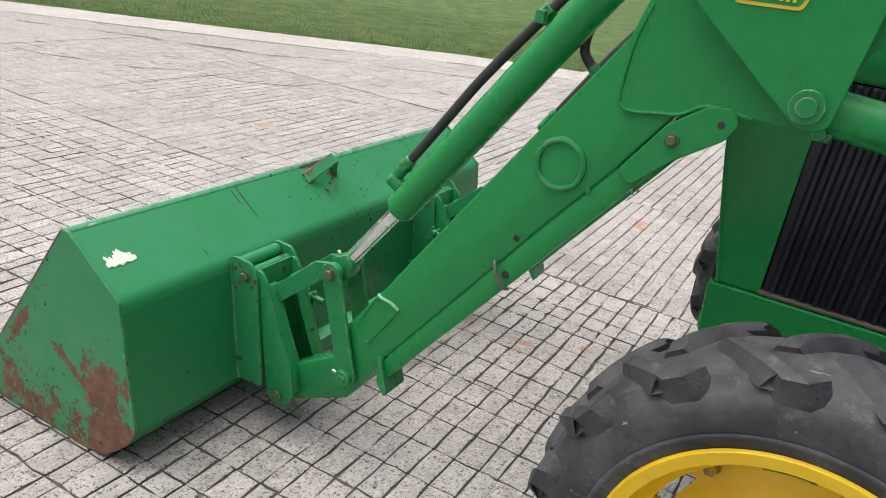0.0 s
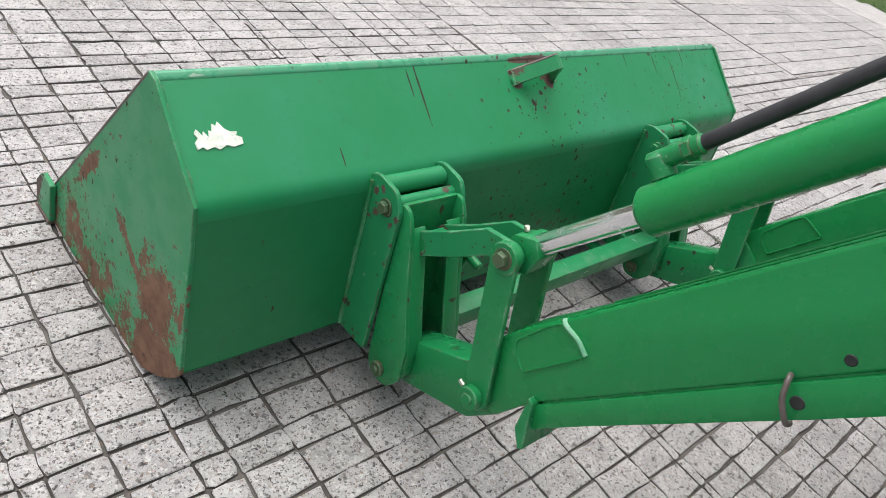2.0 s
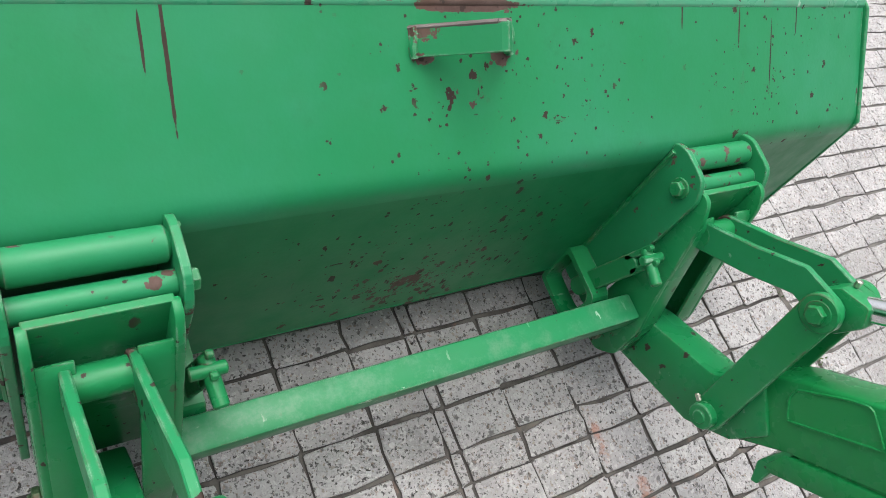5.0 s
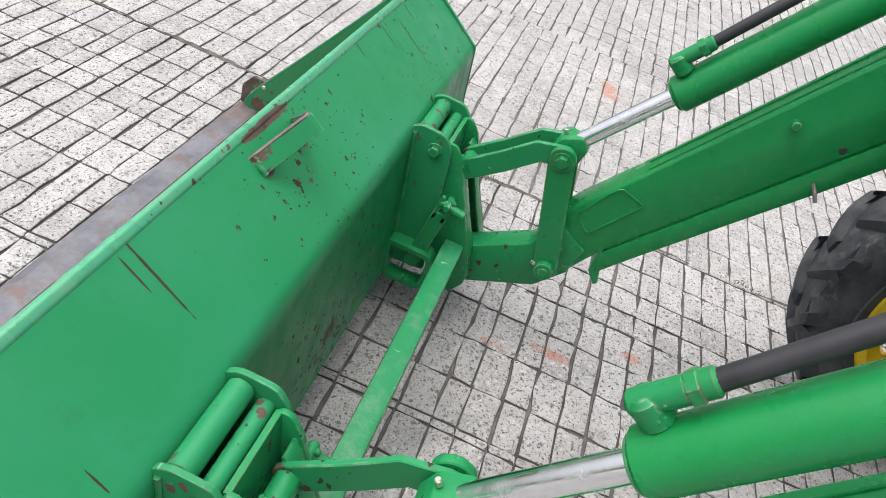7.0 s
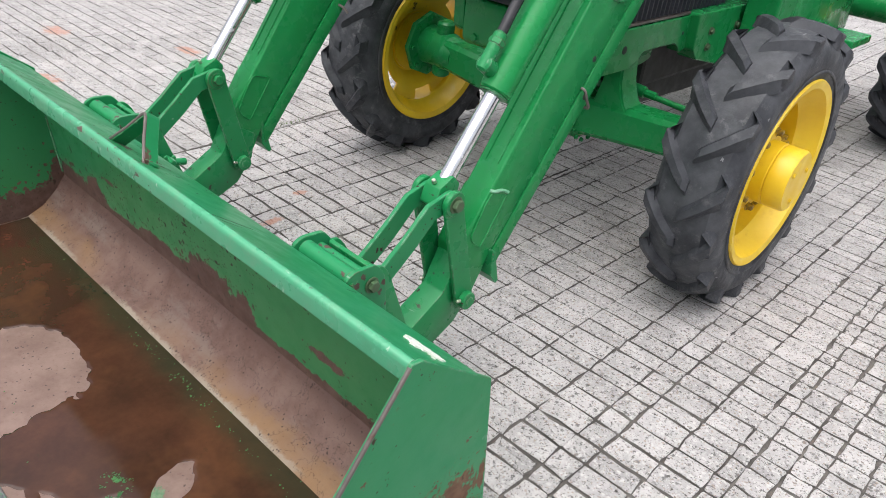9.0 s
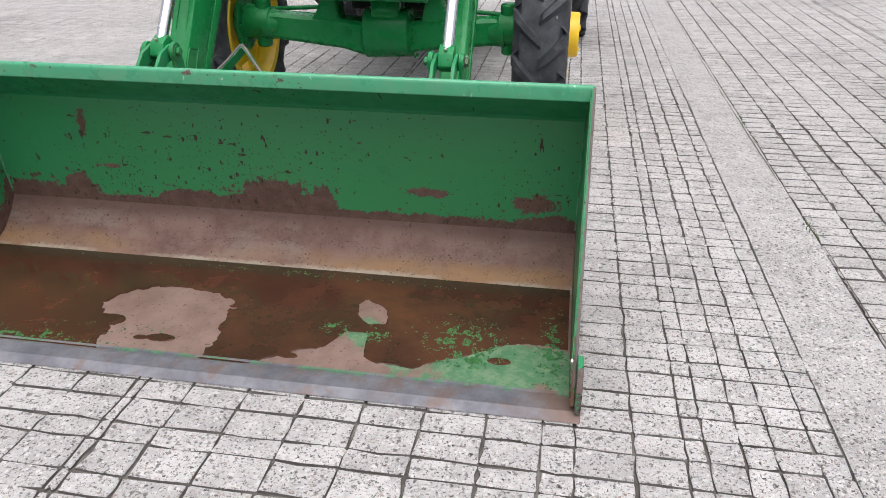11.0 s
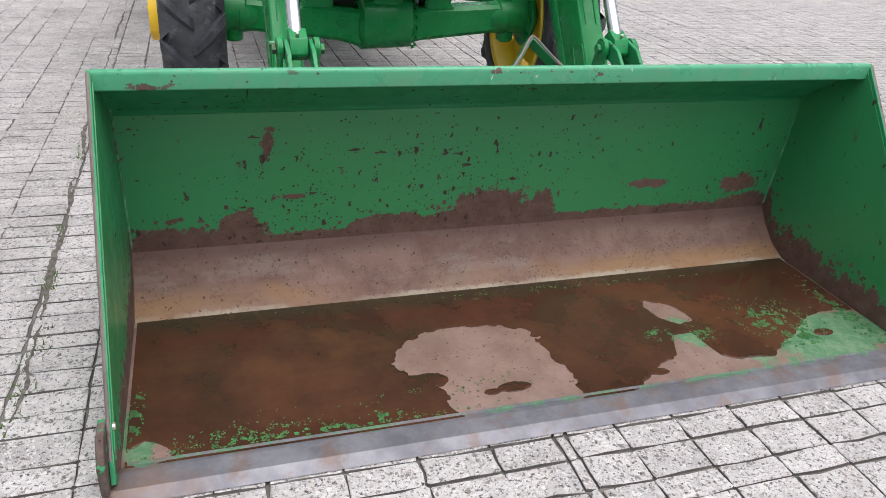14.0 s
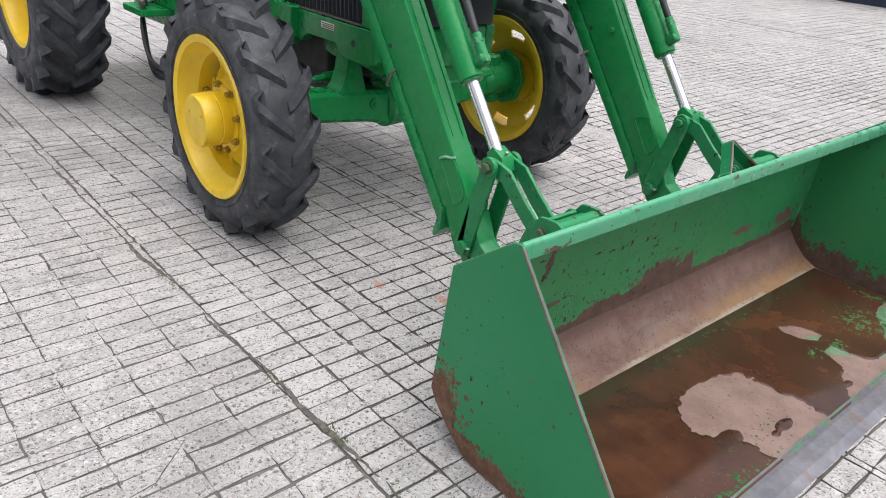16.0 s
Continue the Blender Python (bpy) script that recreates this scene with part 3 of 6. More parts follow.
def rod(p0, p1, r0, r1=None, seg=24, bevel=0.002, bm=None):
    """A round bar from p0 to p1, with eased ends."""
    r1 = r0 if r1 is None else r1
    p0, p1 = Vector(p0), Vector(p1)
    d, u, w = axes_of(p1 - p0)
    b = min(bevel, r0 * 0.4, r1 * 0.4)
    rings = [(p0, r0 - b), (p0 + d * b, r0), (p1 - d * b, r1), (p1, r1 - b)]
    return rings_mesh([(c, u * r, w * r) for c, r in rings], seg, True, bm)


def rings_mesh(rings, seg, caps=True, bm=None):
    own = bmesh.new()
    loops = []
    for c, u, w in rings:
        loops.append([own.verts.new(c + u * math.cos(2 * math.pi * i / seg) + w * math.sin(2 * math.pi * i / seg)) for i in range(seg)])
    for a, b in zip(loops, loops[1:]):
        for i in range(seg):
            j = (i + 1) % seg
            own.faces.new((a[i], a[j], b[j], b[i]))
    if caps:
        own.faces.new(loops[0][::-1])
        own.faces.new(loops[-1])
    return merge(bm, own)


def pipe(points, r, seg=12, bm=None, steps=6):
    """A round bar or hose along a smooth line through points."""
    pts = [Vector(p) for p in points]
    line = []
    for i in range(len(pts) - 1):
        p0, p1, p2, p3 = pts[max(i - 1, 0)], pts[i], pts[i + 1], pts[min(i + 2, len(pts) - 1)]
        for s in range(steps):
            t = s / steps
            line.append(0.5 * (2 * p1 + (p2 - p0) * t + (2 * p0 - 5 * p1 + 4 * p2 - p3) * t * t + (3 * p1 - p0 - 3 * p2 + p3) * t**3))
    line.append(pts[-1])
    rings, u = [], None
    for i, c in enumerate(line):
        d = (line[min(i + 1, len(line) - 1)] - line[max(i - 1, 0)]).normalized()
        if u is None:
            _, u, _ = axes_of(d)
        u = (u - d * u.dot(d)).normalized()
        rings.append((c, u * r, d.cross(u) * r))
    return rings_mesh(rings, seg, True, bm)


def lathe(profile, centre, seg=48, bm=None, closed=True):
    """An (x, r) outline turned round the x axis through centre."""
    own = bmesh.new()
    loops = []
    cx, cy, cz = centre
    for i in range(seg):
        a = 2 * math.pi * i / seg
        loops.append([own.verts.new((cx + x, cy + r * math.cos(a), cz + r * math.sin(a))) for x, r in profile])
    n = len(profile)
    for i in range(seg):
        a, b = loops[i], loops[(i + 1) % seg]
        for k in range(n if closed else n - 1):
            m = (k + 1) % n
            own.faces.new((a[k], a[m], b[m], b[k]))
    return merge(bm, own)


def strap(line, width, x0, x1, bevel=0.003, bm=None, ends=5):
    """A flat bar on edge: a (y, z) centre line with rounded ends, drawn out along x."""
    pts = [Vector(p) for p in line]
    left, right = [], []
    for i, p in enumerate(pts):
        d = (pts[min(i + 1, len(pts) - 1)] - pts[max(i - 1, 0)]).normalized()
        n = Vector((-d.y, d.x)) * width / 2
        left.append(p + n)
        right.append(p - n)

    def cap(p, d):
        a0 = math.atan2(d.y, d.x)
        return [p + Vector((math.cos(a0 + t), math.sin(a0 + t))) * width / 2 for t in [math.pi / 2 - math.pi * (i + 1) / (ends + 1) for i in range(ends)]]

    out = left + cap(pts[-1], (pts[-1] - pts[-2]).normalized()) + right[::-1] + cap(pts[0], (pts[0] - pts[1]).normalized())
    return prism([(p.x, p.y) for p in out], x0, x1, bevel, bm, seg=1)


def hexbolt(x, y, z, r, h, side, bm=None):
    """A hex head with a washer under it, on a face that looks along x."""
    bm = rod((x, y, z), (x + side * h * 0.25, y, z), r * 1.35, seg=20, bevel=0.001, bm=bm)
    return rod((x + side * h * 0.25, y, z), (x + side * h, y, z), r, seg=6, bevel=0.002, bm=bm)


def rounded(poly, r=0.02, n=4):
    """A (y, z) outline with its corners rounded."""
    out = []
    m = len(poly)
    for i in range(m):
        p, a, b = Vector(poly[i]), Vector(poly[i - 1]), Vector(poly[(i + 1) % m])
        da, db = a - p, b - p
        q = min(r, da.length * 0.45, db.length * 0.45)
        s, e = p + da.normalized() * q, p + db.normalized() * q
        for k in range(n + 1):
            t = k / n
            v = s * (1 - t) ** 2 + p * 2 * t * (1 - t) + e * t * t
            out.append((v.x, v.y))
    return out

# ---- bucket ----
HW = 1.05
bucket = thing("loader_bucket", "wide green steel loader bucket, rusty and wet inside, on concrete", "loader bucket", (0, 0, 0))


def sheet(line, thick, x0, x1, bevel=0.002):
    """A folded sheet: a (y, z) line given its thickness on the left hand, drawn out along x."""
    pts = [Vector(p) for p in line]
    off = []
    for i, p in enumerate(pts):
        n = Vector((0, 0))
        for a, b in ((i - 1, i), (i, i + 1)):
            if 0 <= a and b < len(pts):
                d = (pts[b] - pts[a]).normalized()
                n += Vector((-d.y, d.x))
        n = n.normalized()
        off.append(p + n * thick)
    return prism([(p.x, p.y) for p in pts + off[::-1]], x0, x1, bevel)


part("top_plate", sheet([(0.0705, 0.5796), (0.253, 0.7105)], -0.007, -HW + 0.006, HW - 0.006, 0), M_TOP, bucket, "faded green sloping top plate with rust chips")
fold = [(0.0421, 0.5315), (0.0436, 0.5433), (0.0469, 0.5539), (0.0521, 0.5634), (0.0599, 0.5720), (0.0705, 0.5796)]
part("fold", sheet(fold, -0.007, -HW + 0.006, HW - 0.006, 0), M_TOP, bucket, "rounded bend between top and back", smooth=True)
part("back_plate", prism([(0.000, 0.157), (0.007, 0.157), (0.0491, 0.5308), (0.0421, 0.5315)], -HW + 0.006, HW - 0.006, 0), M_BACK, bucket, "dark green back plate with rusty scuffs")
part("inner_lining", prism([(0.0075, 0.150), (0.0105, 0.150), (0.0565, 0.552), (0.0535, 0.555)], -HW + 0.0065, HW - 0.0065, 0), M_INSIDE, bucket, "chipped green lining rusting along its lower edge")
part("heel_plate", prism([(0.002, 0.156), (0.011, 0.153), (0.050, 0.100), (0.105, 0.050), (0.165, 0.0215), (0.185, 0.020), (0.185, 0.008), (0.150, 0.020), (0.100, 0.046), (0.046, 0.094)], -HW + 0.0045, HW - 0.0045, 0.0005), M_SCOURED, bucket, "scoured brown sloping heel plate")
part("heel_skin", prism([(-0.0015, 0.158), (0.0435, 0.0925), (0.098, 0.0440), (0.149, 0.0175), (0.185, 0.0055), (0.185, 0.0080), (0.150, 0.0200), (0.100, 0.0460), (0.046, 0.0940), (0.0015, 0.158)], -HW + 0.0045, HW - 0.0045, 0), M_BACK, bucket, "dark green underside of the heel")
part("floor_plate", prism([(0.1855, 0.009), (0.726, 0.003), (0.726, 0.013), (0.1855, 0.0195)], -HW + 0.006, HW - 0.006, 0.001), M_FLOOR, bucket, "worn rusty floor plate")
part("cutting_edge", prism([(0.700, 0.013), (0.722, 0.0165), (0.770, 0.0165), (0.800, 0.003), (0.700, 0.003)], -HW - 0.022, HW + 0.022, 0.002), M_EDGE, bucket, "bare grey steel cutting edge")
part("weld_bead", pipe([(-1.03, 0.698, 0.0145), (-0.5, 0.699, 0.0145), (0, 0.698, 0.0145), (0.5, 0.699, 0.0145), (1.03, 0.698, 0.0145)], 0.0045, 6), M_EDGE, bucket)
# folded lip along the top
part("lip", prism(rounded([(0.246, 0.7005), (0.2470, 0.7095), (0.258, 0.7190), (0.268, 0.716), (0.271, 0.709), (0.271, 0.673), (0.262, 0.670), (0.256, 0.676)], 0.004, 3), -HW + 0.004, HW - 0.004, 0.001), M_LIP, bucket, "rounded front lip worn to bare metal in the middle", smooth=True)
END = [(0.267, 0.717), (0.240, 0.713), (0.044, 0.567), (-0.004, 0.158), (0.018, 0.122), (0.078, 0.062), (0.150, 0.014), (0.220, 0.003), (0.735, 0.002), (0.768, 0.030), (0.752, 0.070)]
for side, mat, word in ((-1, M_END_L, "green end plate with large rust patches"), (1, M_END_R, "green end plate scratched along its rim")):
    x0, x1 = sorted((side * (HW - 0.006), side * (HW + 0.004)))
    plate = part("end_plate", prism(END, x0, x1, 0.0025), mat, bucket, word)
    inner = [(0.262, 0.705), (0.240, 0.701), (0.060, 0.552), (0.012, 0.158), (0.050, 0.104), (0.104, 0.055), (0.165, 0.024), (0.700, 0.018), (0.740, 0.034), (0.735, 0.075)]
    x0, x1 = sorted((side * (HW - 0.0085), side * (HW - 0.0055)))
    part("inner_face", prism(inner, x0, x1, 0), M_END_IN, plate, "green inner face rusting along its foot")
    rim = pipe([(side * (HW + 0.001), y, z) for y, z in ((0.269, 0.711), (0.50, 0.400), (0.748, 0.074))], 0.0045, 8)
    part("rim_bar", rim, M_BARE, plate)
    seam = pipe([(side * (HW - 0.010), y, z) for y, z in ((0.240, 0.698), (0.150, 0.630), (0.060, 0.556), (0.040, 0.40), (0.015, 0.168))], 0.004, 8)
    part("corner_weld", seam, M_RUSTY, plate, "rough weld along the inner corner", smooth=True)
    lug = rounded([(0.690, 0.136), (0.752, 0.136), (0.788, 0.090), (0.786, 0.020), (0.690, 0.020)], 0.004, 2)
    x0, x1 = sorted((side * (HW + 0.005), side * (HW + 0.021)))
    part("side_cutter", prism(lug, x0, x1, 0.003), M_CUTTER, plate, "thick green side cutter worn to bare steel")
    part("cutter_bolt", rod((side * (HW - 0.012), 0.70, 0.12), (side * (HW - 0.004), 0.70, 0.12), 0.008, seg=10), M_ZINC, plate)

# bail on the top plate: a flat strap bent to a ridge, open to the front
N = Vector((0, -0.585, 0.811))
T = Vector((0, 0.811, 0.585))
FOOT_LINE = Vector((0, 0.2055, 0.6790))


def on_slope(bm):
    """From (down the slope, across, off the plate) to the bucket's own axes."""
    for v in bm.verts:
        d, x, n = v.co
        v.co = FOOT_LINE + Vector((x, 0, 0)) + N * n - T * d
    return bm


over = [(-0.101, -0.002), (-0.052, 0.052), (-0.016, 0.098), (-0.008, 0.104), (0.001, 0.098), (0.032, 0.052), (0.077, -0.002)]
under = [(0.064, -0.002), (0.024, 0.048), (-0.001, 0.085), (-0.008, 0.091), (-0.014, 0.085), (-0.044, 0.048), (-0.087, -0.002)]
bail = part("bail", on_slope(prism(over + under, -0.020, 0.020, 0.0012)), M_BAIL, bucket, "bent green towing bail, rusty at its feet")
bm = bmesh.new()
for (x0, n0), (x1, n1) in zip(over, over[1:]):
    pipe([(-0.0195, x0, n0 - 0.005), (-0.0195, (x0 + x1) / 2, (n0 + n1) / 2 - 0.005), (-0.0195, x1, n1 - 0.005)], 0.0042, 8, bm)
part("rubbed_edge", on_slope(bm), M_BARE, bail, "front edge of the bail worn to brown metal", smooth=True)
for x in (-0.094, 0.071):
    part("weld_bead", on_slope(pipe([(-0.021, x, 0.002), (-0.008, x + 0.002, 0.003), (0.008, x - 0.002, 0.003), (0.021, x, 0.002)], 0.0062, 8)), M_BAIL, bail, smooth=True)

# torn sticker
random.seed(4)
bm = bmesh.new()
S = Vector((-0.963, 0.151, 0.6385))
outline = [(-0.048, -0.019), (-0.036, -0.015), (-0.030, -0.021), (-0.014, -0.017), (-0.004, -0.023), (0.012, -0.016), (0.024, -0.021), (0.046, -0.017), (0.047, -0.006), (0.036, -0.001), (0.040, 0.006), (0.026, 0.007), (0.016, 0.013), (0.006, 0.027), (0.000, 0.019), (-0.006, 0.024), (-0.010, 0.010), (-0.016, 0.013), (-0.019, 0.000), (-0.027, 0.012), (-0.030, 0.004), (-0.040, 0.017), (-0.046, 0.010), (-0.041, 0.001), (-0.049, -0.006)]
up = [bm.verts.new(S + Vector((u, 0, 0)) + T * v * 1.1 + N * 0.0022) for u, v in outline]
lo = [bm.verts.new(S + Vector((u, 0, 0)) + T * v * 1.1 - N * 0.001) for u, v in outline]
bm.faces.new(up)
for i in range(len(up)):
    j = (i + 1) % len(up)
    bm.faces.new((up[i], up[j], lo[j], lo[i]))
part("sticker", bm, M_STICKER, bucket, "torn white sticker remnant")

# two hook-on brackets with their pins
BR = rounded([(0.058, 0.576), (0.030, 0.592), (-0.035, 0.588), (-0.062, 0.552), (-0.100, 0.166), (-0.001, 0.160), (0.0435, 0.556)], 0.012, 2)
for side in (-1, 1):
    before = set(bpy.data.meshes)
    for xc, outer in ((0.636, True), (0.447, False)):
        x0, x1 = sorted((side * (xc - 0.006), side * (xc + 0.006)))
        ob = part("bracket_plate", prism(BR, x0, x1, 0.002), M_RUSTY, bucket, "upright green bracket plate, rusty at its edges")
        face = side * (xc + (0.006 if outer else -0.006))
        part("bolt", hexbolt(face, -0.020, 0.540, 0.015, 0.016, side if outer else -side), M_GREEN if not outer else M_BOLT, ob)
        part("weld_bead", pipe([(side * xc + (0.008 if (side > 0) == outer else -0.008), y, z) for y, z in ((-0.003, 0.165), (0.018, 0.35), (0.028, 0.45), (0.042, 0.568))], 0.0055, 6), M_GREEN, ob)
    part("fixed_pin", rod((side * 0.452, 0.022, 0.562), (side * 0.631, 0.022, 0.562), 0.023, seg=20, bevel=0.006), M_RUSTY, bucket, "fixed green cross bar with rust patches", smooth=True)
    part("hook_pin", rod((side * 0.452, -0.022, 0.545), (side * 0.631, -0.022, 0.545), 0.0165, seg=20), M_RUSTY, bucket, "round green hook pin with rust spots", smooth=True)
    # square ring for the latch, low on the inner side
    ring = rounded([(0.014, 0.256), (-0.108, 0.256), (-0.122, 0.236), (-0.122, 0.152), (-0.105, 0.130), (0.0, 0.130)], 0.014, 3)
    hole = [(y * 0.80 - 0.009, (z - 0.193) * 0.80 + 0.193) for y, z in ring]
    bm = bmesh.new()
    x0, x1 = side * 0.395, side * 0.4405
    loops = [[bm.verts.new((x, y, z)) for y, z in poly] for x in (x0, x1) for poly in (ring, hole)]
    n = len(ring)
    for i in range(n):
        j = (i + 1) % n
        for a, b in ((0, 1), (2, 3), (0, 2), (1, 3)):
            bm.faces.new((loops[a][i], loops[a][j], loops[b][j], loops[b][i]))
    part("latch_ring", bm, M_GREEN, bucket, "square green steel ring for the latch")
    for me in set(bpy.data.meshes) - before:
        me.transform(Matrix.Translation((0.0 if side < 0 else 0.004, 0, -0.007)))

# rusty water lying on the floor, with dry islands
SHORE_X = (-1.05, -0.93, -0.84, -0.72, -0.63, -0.52, -0.47, -0.455, -0.39, -0.35, -0.25, -0.13, 0.0, 0.45, 1.05)
SHORE_Y = (0.48, 0.469, 0.507, 0.58, 0.643, 0.644, 0.61, 0.49, 0.485, 0.58, 0.63, 0.705, 0.70, 0.715, 0.71)


def dry(x, y):
    """Above 0 where the floor is dry."""
    n = 0.15 * noise.noise(Vector((x * 7, y * 7, 0.3))) + 0.16 * noise.noise(Vector((x * 21, y * 21, 3.1))) + 0.09 * noise.noise(Vector((x * 55, y * 55, 1.1)))
    v = max(1 - math.hypot((x - 0.205) / 0.212, (y - 0.465) / 0.133), 1 - math.hypot((x - 0.148) / 0.18, (y - 0.61) / 0.16))
    v = max(v, 0.30 * (1 - math.hypot((x + 0.437 + 0.3 * (y - 0.385)) / 0.042, (y - 0.385) / 0.06)), 0.30 * (1 - math.hypot((x - 1.0) / 0.05, (y - 0.66) / 0.04)))
    front = float(np.interp(x, SHORE_X, SHORE_Y))
    v = max(v, (y - front) / 0.10)
    wet = max(1 - math.hypot((x - 0.355) / 0.055, (y - 0.545) / 0.032), 1 - math.hypot((x - 0.145) / 0.045, (y - 0.612) / 0.020), 1 - math.hypot((x - 0.207) / 0.022, (y - 0.619) / 0.012))
    wet = max(wet, 1 - math.hypot((x + 0.855) / 0.035, (y - 0.566) / 0.018), 1 - math.hypot((x + 0.26) / 0.03, (y - 0.637) / 0.012))
    return min(v, -wet * 1.4) + n * 0.8




def level(y):
    """Height of the thin water film over the gently falling floor."""
    return 0.0217 - 0.012 * (y - 0.1855)


bm = bmesh.new()
STEP = 0.009
nx, ny = int(2.07 / STEP), int(0.60 / STEP)
grid = {}
for i in range(nx + 1):
    for j in range(ny + 1):
        x, y = -1.035 + i * STEP, 0.115 + j * STEP
        grid[i, j] = (x, y, dry(x * 1.01, (y - 2.31) * 1.01 + 2.31))
made = {}


def edge_point(a, b):
    key = (min(a, b), max(a, b))
    if key not in made:
        (xa, ya, va), (xb, yb, vb) = grid[a], grid[b]
        t = va / (va - vb)
        made[key] = bm.verts.new((xa + (xb - xa) * t, ya + (yb - ya) * t, level(ya + (yb - ya) * t) - 0.0018))
    return made[key]


def node(a):
    if a not in made:
        made[a] = bm.verts.new((grid[a][0], grid[a][1], level(grid[a][1])))
    return made[a]


for i in range(nx):
    for j in range(ny):
        ring4 = [(i, j), (i + 1, j), (i + 1, j + 1), (i, j + 1)]
        poly = []
        for k in range(4):
            a, b = ring4[k], ring4[(k + 1) % 4]
            if grid[a][2] <= 0:
                poly.append(node(a))
            if (grid[a][2] <= 0) != (grid[b][2] <= 0):
                poly.append(edge_point(a, b))
        if len(poly) >= 3:
            bm.faces.new(poly)
puddle = tagged(part("puddle", bm, M_WATER, smooth=True), "brown rusty rainwater puddle with dry islands in the bucket", "puddle")

# green algae clumps at the water's edge
random.seed(11)
verts, faces = [], []
for cx, cy, sx, sy, count in ((-0.73, 0.49, 0.085, 0.07, 1300), (-0.99, 0.50, 0.028, 0.15, 700), (-0.35, 0.50, 0.03, 0.025, 260), (-0.48, 0.515, 0.028, 0.03, 200), (-0.76, 0.59, 0.07, 0.03, 400), (0.66, 0.685, 0.22, 0.016, 900), (0.47, 0.665, 0.035, 0.012, 160), (1.02, 0.55, 0.012, 0.07, 420), (0.8, 0.655, 0.14, 0.03, 260), (-0.2, 0.20, 0.5, 0.02, 160), (0.35, 0.60, 0.3, 0.03, 90)):
    for _ in range(count * 3):
        x, y = random.gauss(cx, sx * 0.6), random.gauss(cy, sy * 0.6)
        if not (-1.035 < x < 1.035 and 0.11 < y < 0.69) or noise.noise(Vector((x * 38, y * 38, 6.0))) + 0.6 * noise.noise(Vector((x * 90, y * 90, 2.0))) < 0.08:
            continue
        r, a0, base = 0.0012 + 0.0036 * random.random() ** 2.5, random.uniform(0, 6.28), len(verts)
        for q in range(5):
            rr = r * random.uniform(0.6, 1.3)
            verts.append((x + rr * math.cos(a0 + q * 1.257), y + rr * math.sin(a0 + q * 1.257), level(y) - 0.001))
        verts.append((x, y, level(y) + 0.001 + r * 0.3))
        faces += [(base + q, base + (q + 1) % 5, base + 5) for q in range(5)]
me = bpy.data.meshes.new("algae")
me.from_pydata(verts, [], faces)
me.materials.append(M_MOSS)
tagged(new("algae", me), "bright green algae clumps floating on the puddle", "algae", kind="stuff")

# ---- front loader ----
loader = thing("front_loader", "green twin-arm front loader mounted on the tractor", "front loader", (0, 0, 0))

# arm outline (y, z): nose, top line, knee, under side
BOX = [(-0.395, 0.300), (-0.372, 0.470), (-0.400, 0.520), (-0.500, 0.662), (-0.780, 1.080), (-1.015, 1.430), (-1.040, 1.520), (-1.16, 1.66), (-1.50, 1.80), (-1.54, 1.62), (-1.36, 1.39), (-1.215, 1.318), (-1.150, 1.290), (-1.050, 1.142), (-0.910, 0.962), (-0.505, 0.412), (-0.452, 0.312), (-0.430, 0.290)]
NOSE = [(-0.118, 0.200), (-0.160, 0.246), (-0.182, 0.262), (-0.330, 0.350), (-0.378, 0.450), (-0.470, 0.400), (-0.455, 0.312), (-0.392, 0.228), (-0.205, 0.140), (-0.140, 0.120), (-0.112, 0.150)]
RAIL = [(-0.5078, 0.4096), (-0.9128, 0.9596), (-1.0528, 1.1396), (-1.146, 1.262), (-1.166, 1.205), (-0.863, 0.797), (-0.611, 0.468), (-0.530, 0.358), (-0.514, 0.362)]
LEVER = [(-0.396, 0.318), (-0.305, 0.634)]
LINK = [(-0.092, 0.486), (-0.175, 0.553), (-0.245, 0.619), (-0.307, 0.633)]
ROD0, GLAND, CYL1 = Vector((-0.315, 0.650)), Vector((-0.476, 0.868)), Vector((-1.03, 1.655))
CX = 0.549


def along(a, b, d):
    return a + (b - a).normalized() * d


def settle(before, dx):
    """The loader hangs slightly back and to the right of the bucket's middle: move the new meshes there."""
    for me in set(bpy.data.meshes) - before:
        for v in me.vertices:
            k = (v.co.z - 0.3) / 1.07
            v.co += Vector((dx, -0.007 - 0.014 * k, -0.004 + 0.011 * k))
        me.update()


